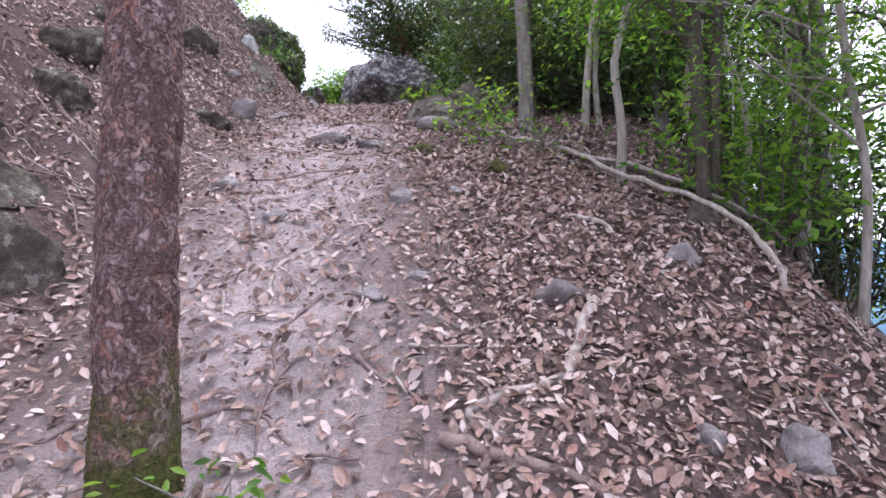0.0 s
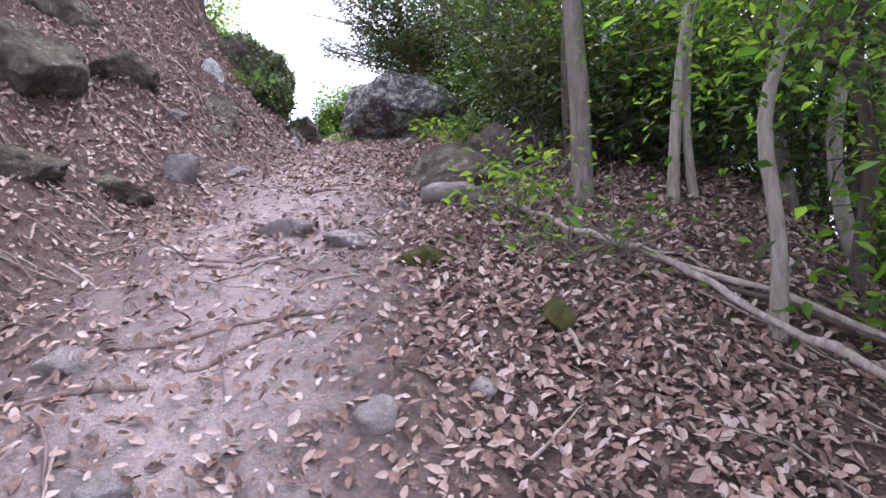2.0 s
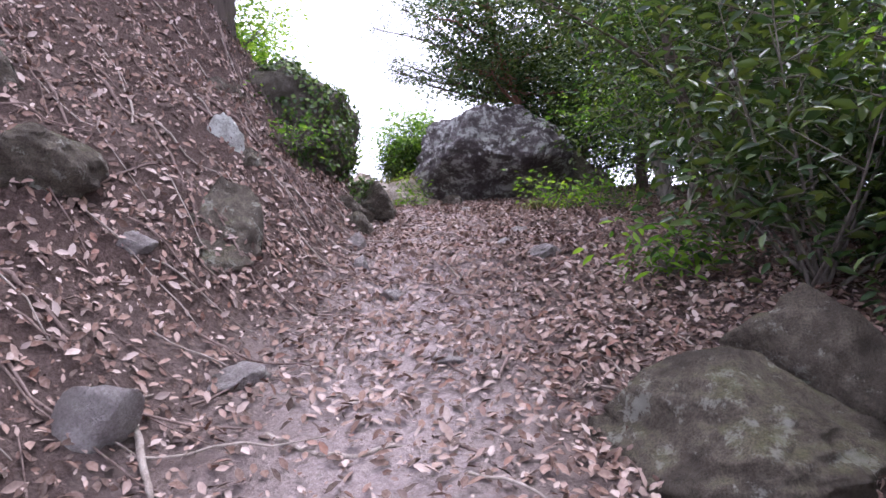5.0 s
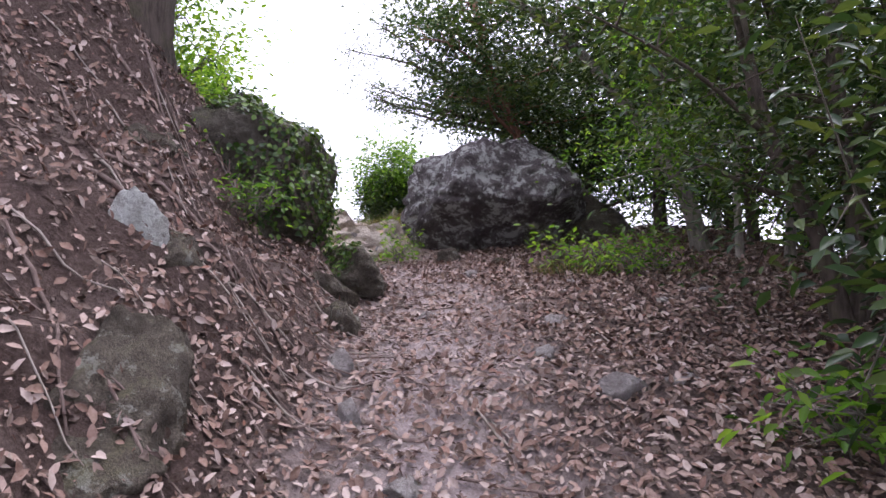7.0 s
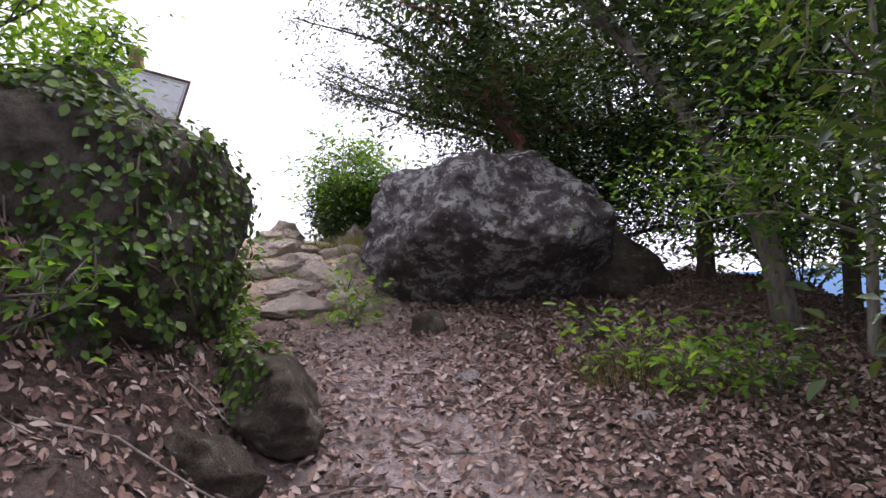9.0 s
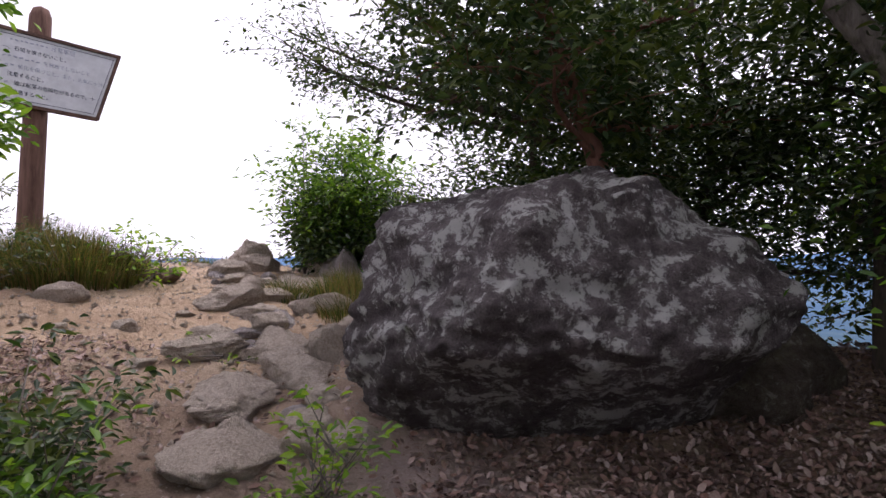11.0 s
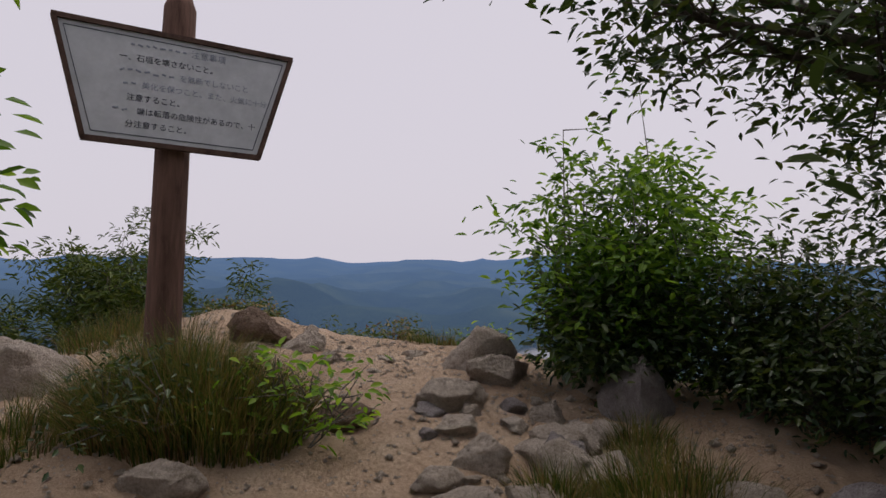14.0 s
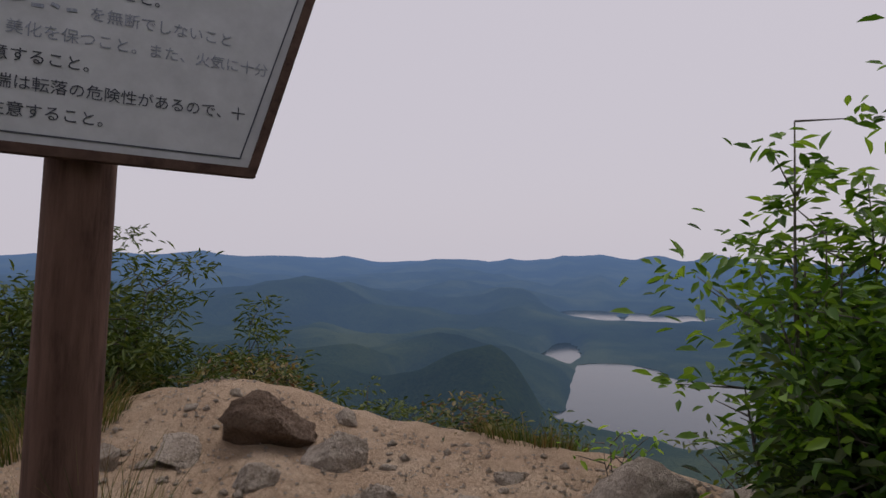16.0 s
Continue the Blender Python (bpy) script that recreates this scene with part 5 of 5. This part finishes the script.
BANK_ROOTS = (((-3.0, 7.2), (-2.6, 6.7), (-2.25, 6.6)), ((-2.95, 7.3), (-2.7, 6.9), (-2.6, 6.4)), ((-3.05, 7.25), (-2.5, 7.0), (-2.2, 6.95)), ((-2.9, 9.0), (-2.4, 9.4), (-1.95, 9.6)), ((-2.8, 8.8), (-2.3, 9.1), (-1.9, 9.0)),
    ((-3.2, 9.6), (-2.7, 9.9), (-2.2, 9.8)), ((-3.0, 8.3), (-2.5, 8.2), (-2.2, 7.9)), ((-3.3, 10.2), (-2.6, 9.6), (-2.1, 9.3)), ((-2.9, 6.1), (-2.4, 5.8), (-2.0, 5.9)), ((-3.4, 8.0), (-2.9, 7.8), (-2.5, 7.6)),
    ((-3.1, 9.2), (-2.6, 9.0), (-2.1, 9.2)), ((-2.6, 4.6), (-2.1, 4.4), (-1.7, 4.6)))
for i, pts in enumerate(BANK_ROOTS):
    lying(pts, 0.009 + 0.007 * ((i * 29) % 10) / 10, 0.6, ROOT_BARK, "bank_root", "bare root running down the earth bank", "root", 70 + i, 22, -0.2, 7, 0.01, "roots on the bank")
rootlet = random.Random(17)
for i in range(190):
    y = rootlet.uniform(2.6, 11.0)
    x = -1.85 - rootlet.random() ** 1.4 * 1.3
    ln = rootlet.uniform(0.2, 0.6)
    side = rootlet.gauss(0, 0.35)
    lying([(x, y), (x + ln * 0.5 + rootlet.gauss(0, .05), y + side * ln * 0.5, 0.015), (x + ln, y + side * ln)], 0.003 + 0.004 * rootlet.random(), 0.5, ROOT_BARK if i % 3 else DEAD_WOOD, "rootlet",
          "thin bare rootlet hanging on the earth bank", "root", 300 + i, 8, -0.5, 5, 0.01, "rootlets on the bank")
stick_rng = random.Random(11)
STICKS = [((-1.95, 6.95), (-1.7, 6.62)), ((-0.55, 6.35), (-0.4, 6.6)), ((0.38, 4.62), (0.46, 4.3)), ((-0.95, 7.62), (-0.85, 7.45)), ((0.72, 3.7), (0.9, 3.45)), ((-1.3, 10.2), (-1.0, 9.2))]
for i in range(120):
    y = stick_rng.uniform(1.6, 13)
    x = stick_rng.uniform(-2.6, 1.6) - 0.08 * y
    a, ln = stick_rng.uniform(0, 6.28), stick_rng.uniform(0.12, 0.5)
    STICKS.append(((x, y), (x + math.cos(a) * ln, y + math.sin(a) * ln)))
for i in range(34):
    y = stick_rng.uniform(3.0, 6.3)
    x = stick_rng.uniform(0.9, 1.9)
    ln = stick_rng.uniform(0.3, 0.9)
    STICKS.append(((x, y), (x + ln * 0.6, y - ln * 0.8)))
for i, (a, b) in enumerate(STICKS):
    m = ((a[0] + b[0]) / 2 + stick_rng.gauss(0, .03), (a[1] + b[1]) / 2 + stick_rng.gauss(0, .03), 0.01)
    lying([a, m, b], 0.016 if i in (0, 2, 4) else 0.003 + 0.006 * stick_rng.random(), 0.4, (DEAD_WOOD, ROOT_BARK)[i % 2], "stick", "dry fallen stick lying on the trail", "stick", 120 + i, 8, -0.2, 5, 0.008, "sticks on the trail")


# ---- leaf litter ----
def litter(x, y, size, lift, g):
    n = len(x)
    e = 0.03
    z = ground_height(x, y)
    dx, dy = (ground_height(x + e, y) - z) / e, (ground_height(x, y + e) - z) / e
    nrm = np.stack([-dx, -dy, np.ones(n)], -1)
    nrm = nrm / np.linalg.norm(nrm, axis=1, keepdims=True) + g.normal(size=(n, 3)) * 0.36
    pos = np.stack([x, y, z + lift], -1)
    return pos, nrm, g.normal(size=(n, 3)), size


def litter_density(x, y):
    centre = np.interp(y, [0, 3, 5, 8, 11, 13], [-0.45, -0.55, -0.75, -1.15, -1.45, -2.2])
    d = np.full(x.shape, 0.33)
    d = d + 0.75 * sstep(0.35, 0.8, x - centre)
    d = d + 0.25 * sstep(0.5, 1.1, centre - x) + 0.35 * sstep(6.5, 8.5, y)
    d = d * (1 - 0.15 * sstep(0.9, 1.5, centre - x))
    d = d * (1 - 0.9 * sstep(12.0, 13.6, y) * (1 - sstep(-2.0, -1.5, x)) * sstep(-4.3, -3.4, x))
    return d * (0.65 + 0.7 * (fbm(x * 1.6, y * 1.6, 3, 77) * 0.5 + 0.5))


lg = np.random.default_rng(99)
N = 270000
lx, ly = lg.uniform(-4.6, 2.5, N), lg.uniform(0.6, 15.2, N)
keep = lg.uniform(0, 1.15, N) < litter_density(lx, ly)
lx, ly = lx[keep], ly[keep]
pos, nrm, al, size = litter(lx, ly, 0.014 + 0.05 * lg.uniform(0, 1, len(lx)) ** 1.5, lg.uniform(0.002, 0.028, len(lx)), lg)
V, Q = leaf_arrays(pos, nrm, al, size, 0.5, 0.14, 0.16)
leaf_bed = tagged(part("leaf_litter", mesh_of("leaf_litter", V, Q, LITTER)), "dry brown and pinkish fallen leaves strewn over the trail", "leaves", kind="stuff")
one = np.zeros((1, 3))
blades = []
for k in range(5):
    v, q = leaf_arrays(one, np.array([[0, 0, 1.0]]), np.array([[1.0, 0, 0]]), np.array([1.0]), 0.45 + 0.06 * k, 0.06 + 0.04 * k, 0.1 * k - 0.15)
    blades.append(mesh_of("fallen_leaf", v, q, LITTER_ONE))
px, py = lg.uniform(-1.2, 0.9, 300), lg.uniform(1.7, 6.0, 300)
pos, nrm, al, size = litter(px, py, lg.uniform(0.04, 0.07, 300), np.full(300, 0.012), lg)
for i in range(300):
    n = Vector(nrm[i]).normalized()
    turn = n.to_track_quat("Z", "Y").to_matrix().to_4x4() @ pose(0, 0, 0, 0, 0, float(lg.uniform(0, 360)))
    part("fallen_leaf", blades[i % 5], leaf_bed, m=Matrix.Translation(Vector(pos[i])) @ turn @ Matrix.Diagonal((size[i], size[i], size[i], 1)))

# gravel and grit on the summit path
G = 9000
qx, qy = lg.uniform(-7.5, -1.8, G), lg.uniform(12.8, 19.4, G)
gs = lg.uniform(0.005, 0.018, G) * (1 + (lg.uniform(0, 1, G) > 0.93) * 1.2)
corner = np.array([(1, 0, 0), (0, 1, 0), (-1, 0, 0), (0, -1, 0), (0, 0, 0.75), (0, 0, -0.6)], float)
face = np.array([(0, 1, 4), (1, 2, 4), (2, 3, 4), (3, 0, 4), (1, 0, 5), (2, 1, 5), (3, 2, 5), (0, 3, 5)])
V = corner[None] * (gs[:, None, None] * lg.uniform(0.6, 1.3, (G, 6, 1))) + np.stack([qx, qy, ground_height(qx, qy) + gs * 0.3], -1)[:, None, :]
Q = (np.arange(G) * 6)[:, None, None] + face[None]
tagged(part("gravel", mesh_of("gravel", V.reshape(-1, 3), Q.reshape(-1, 3), SAND_ROCK)), "pale granite gravel scattered on the summit path", "gravel", kind="stuff")
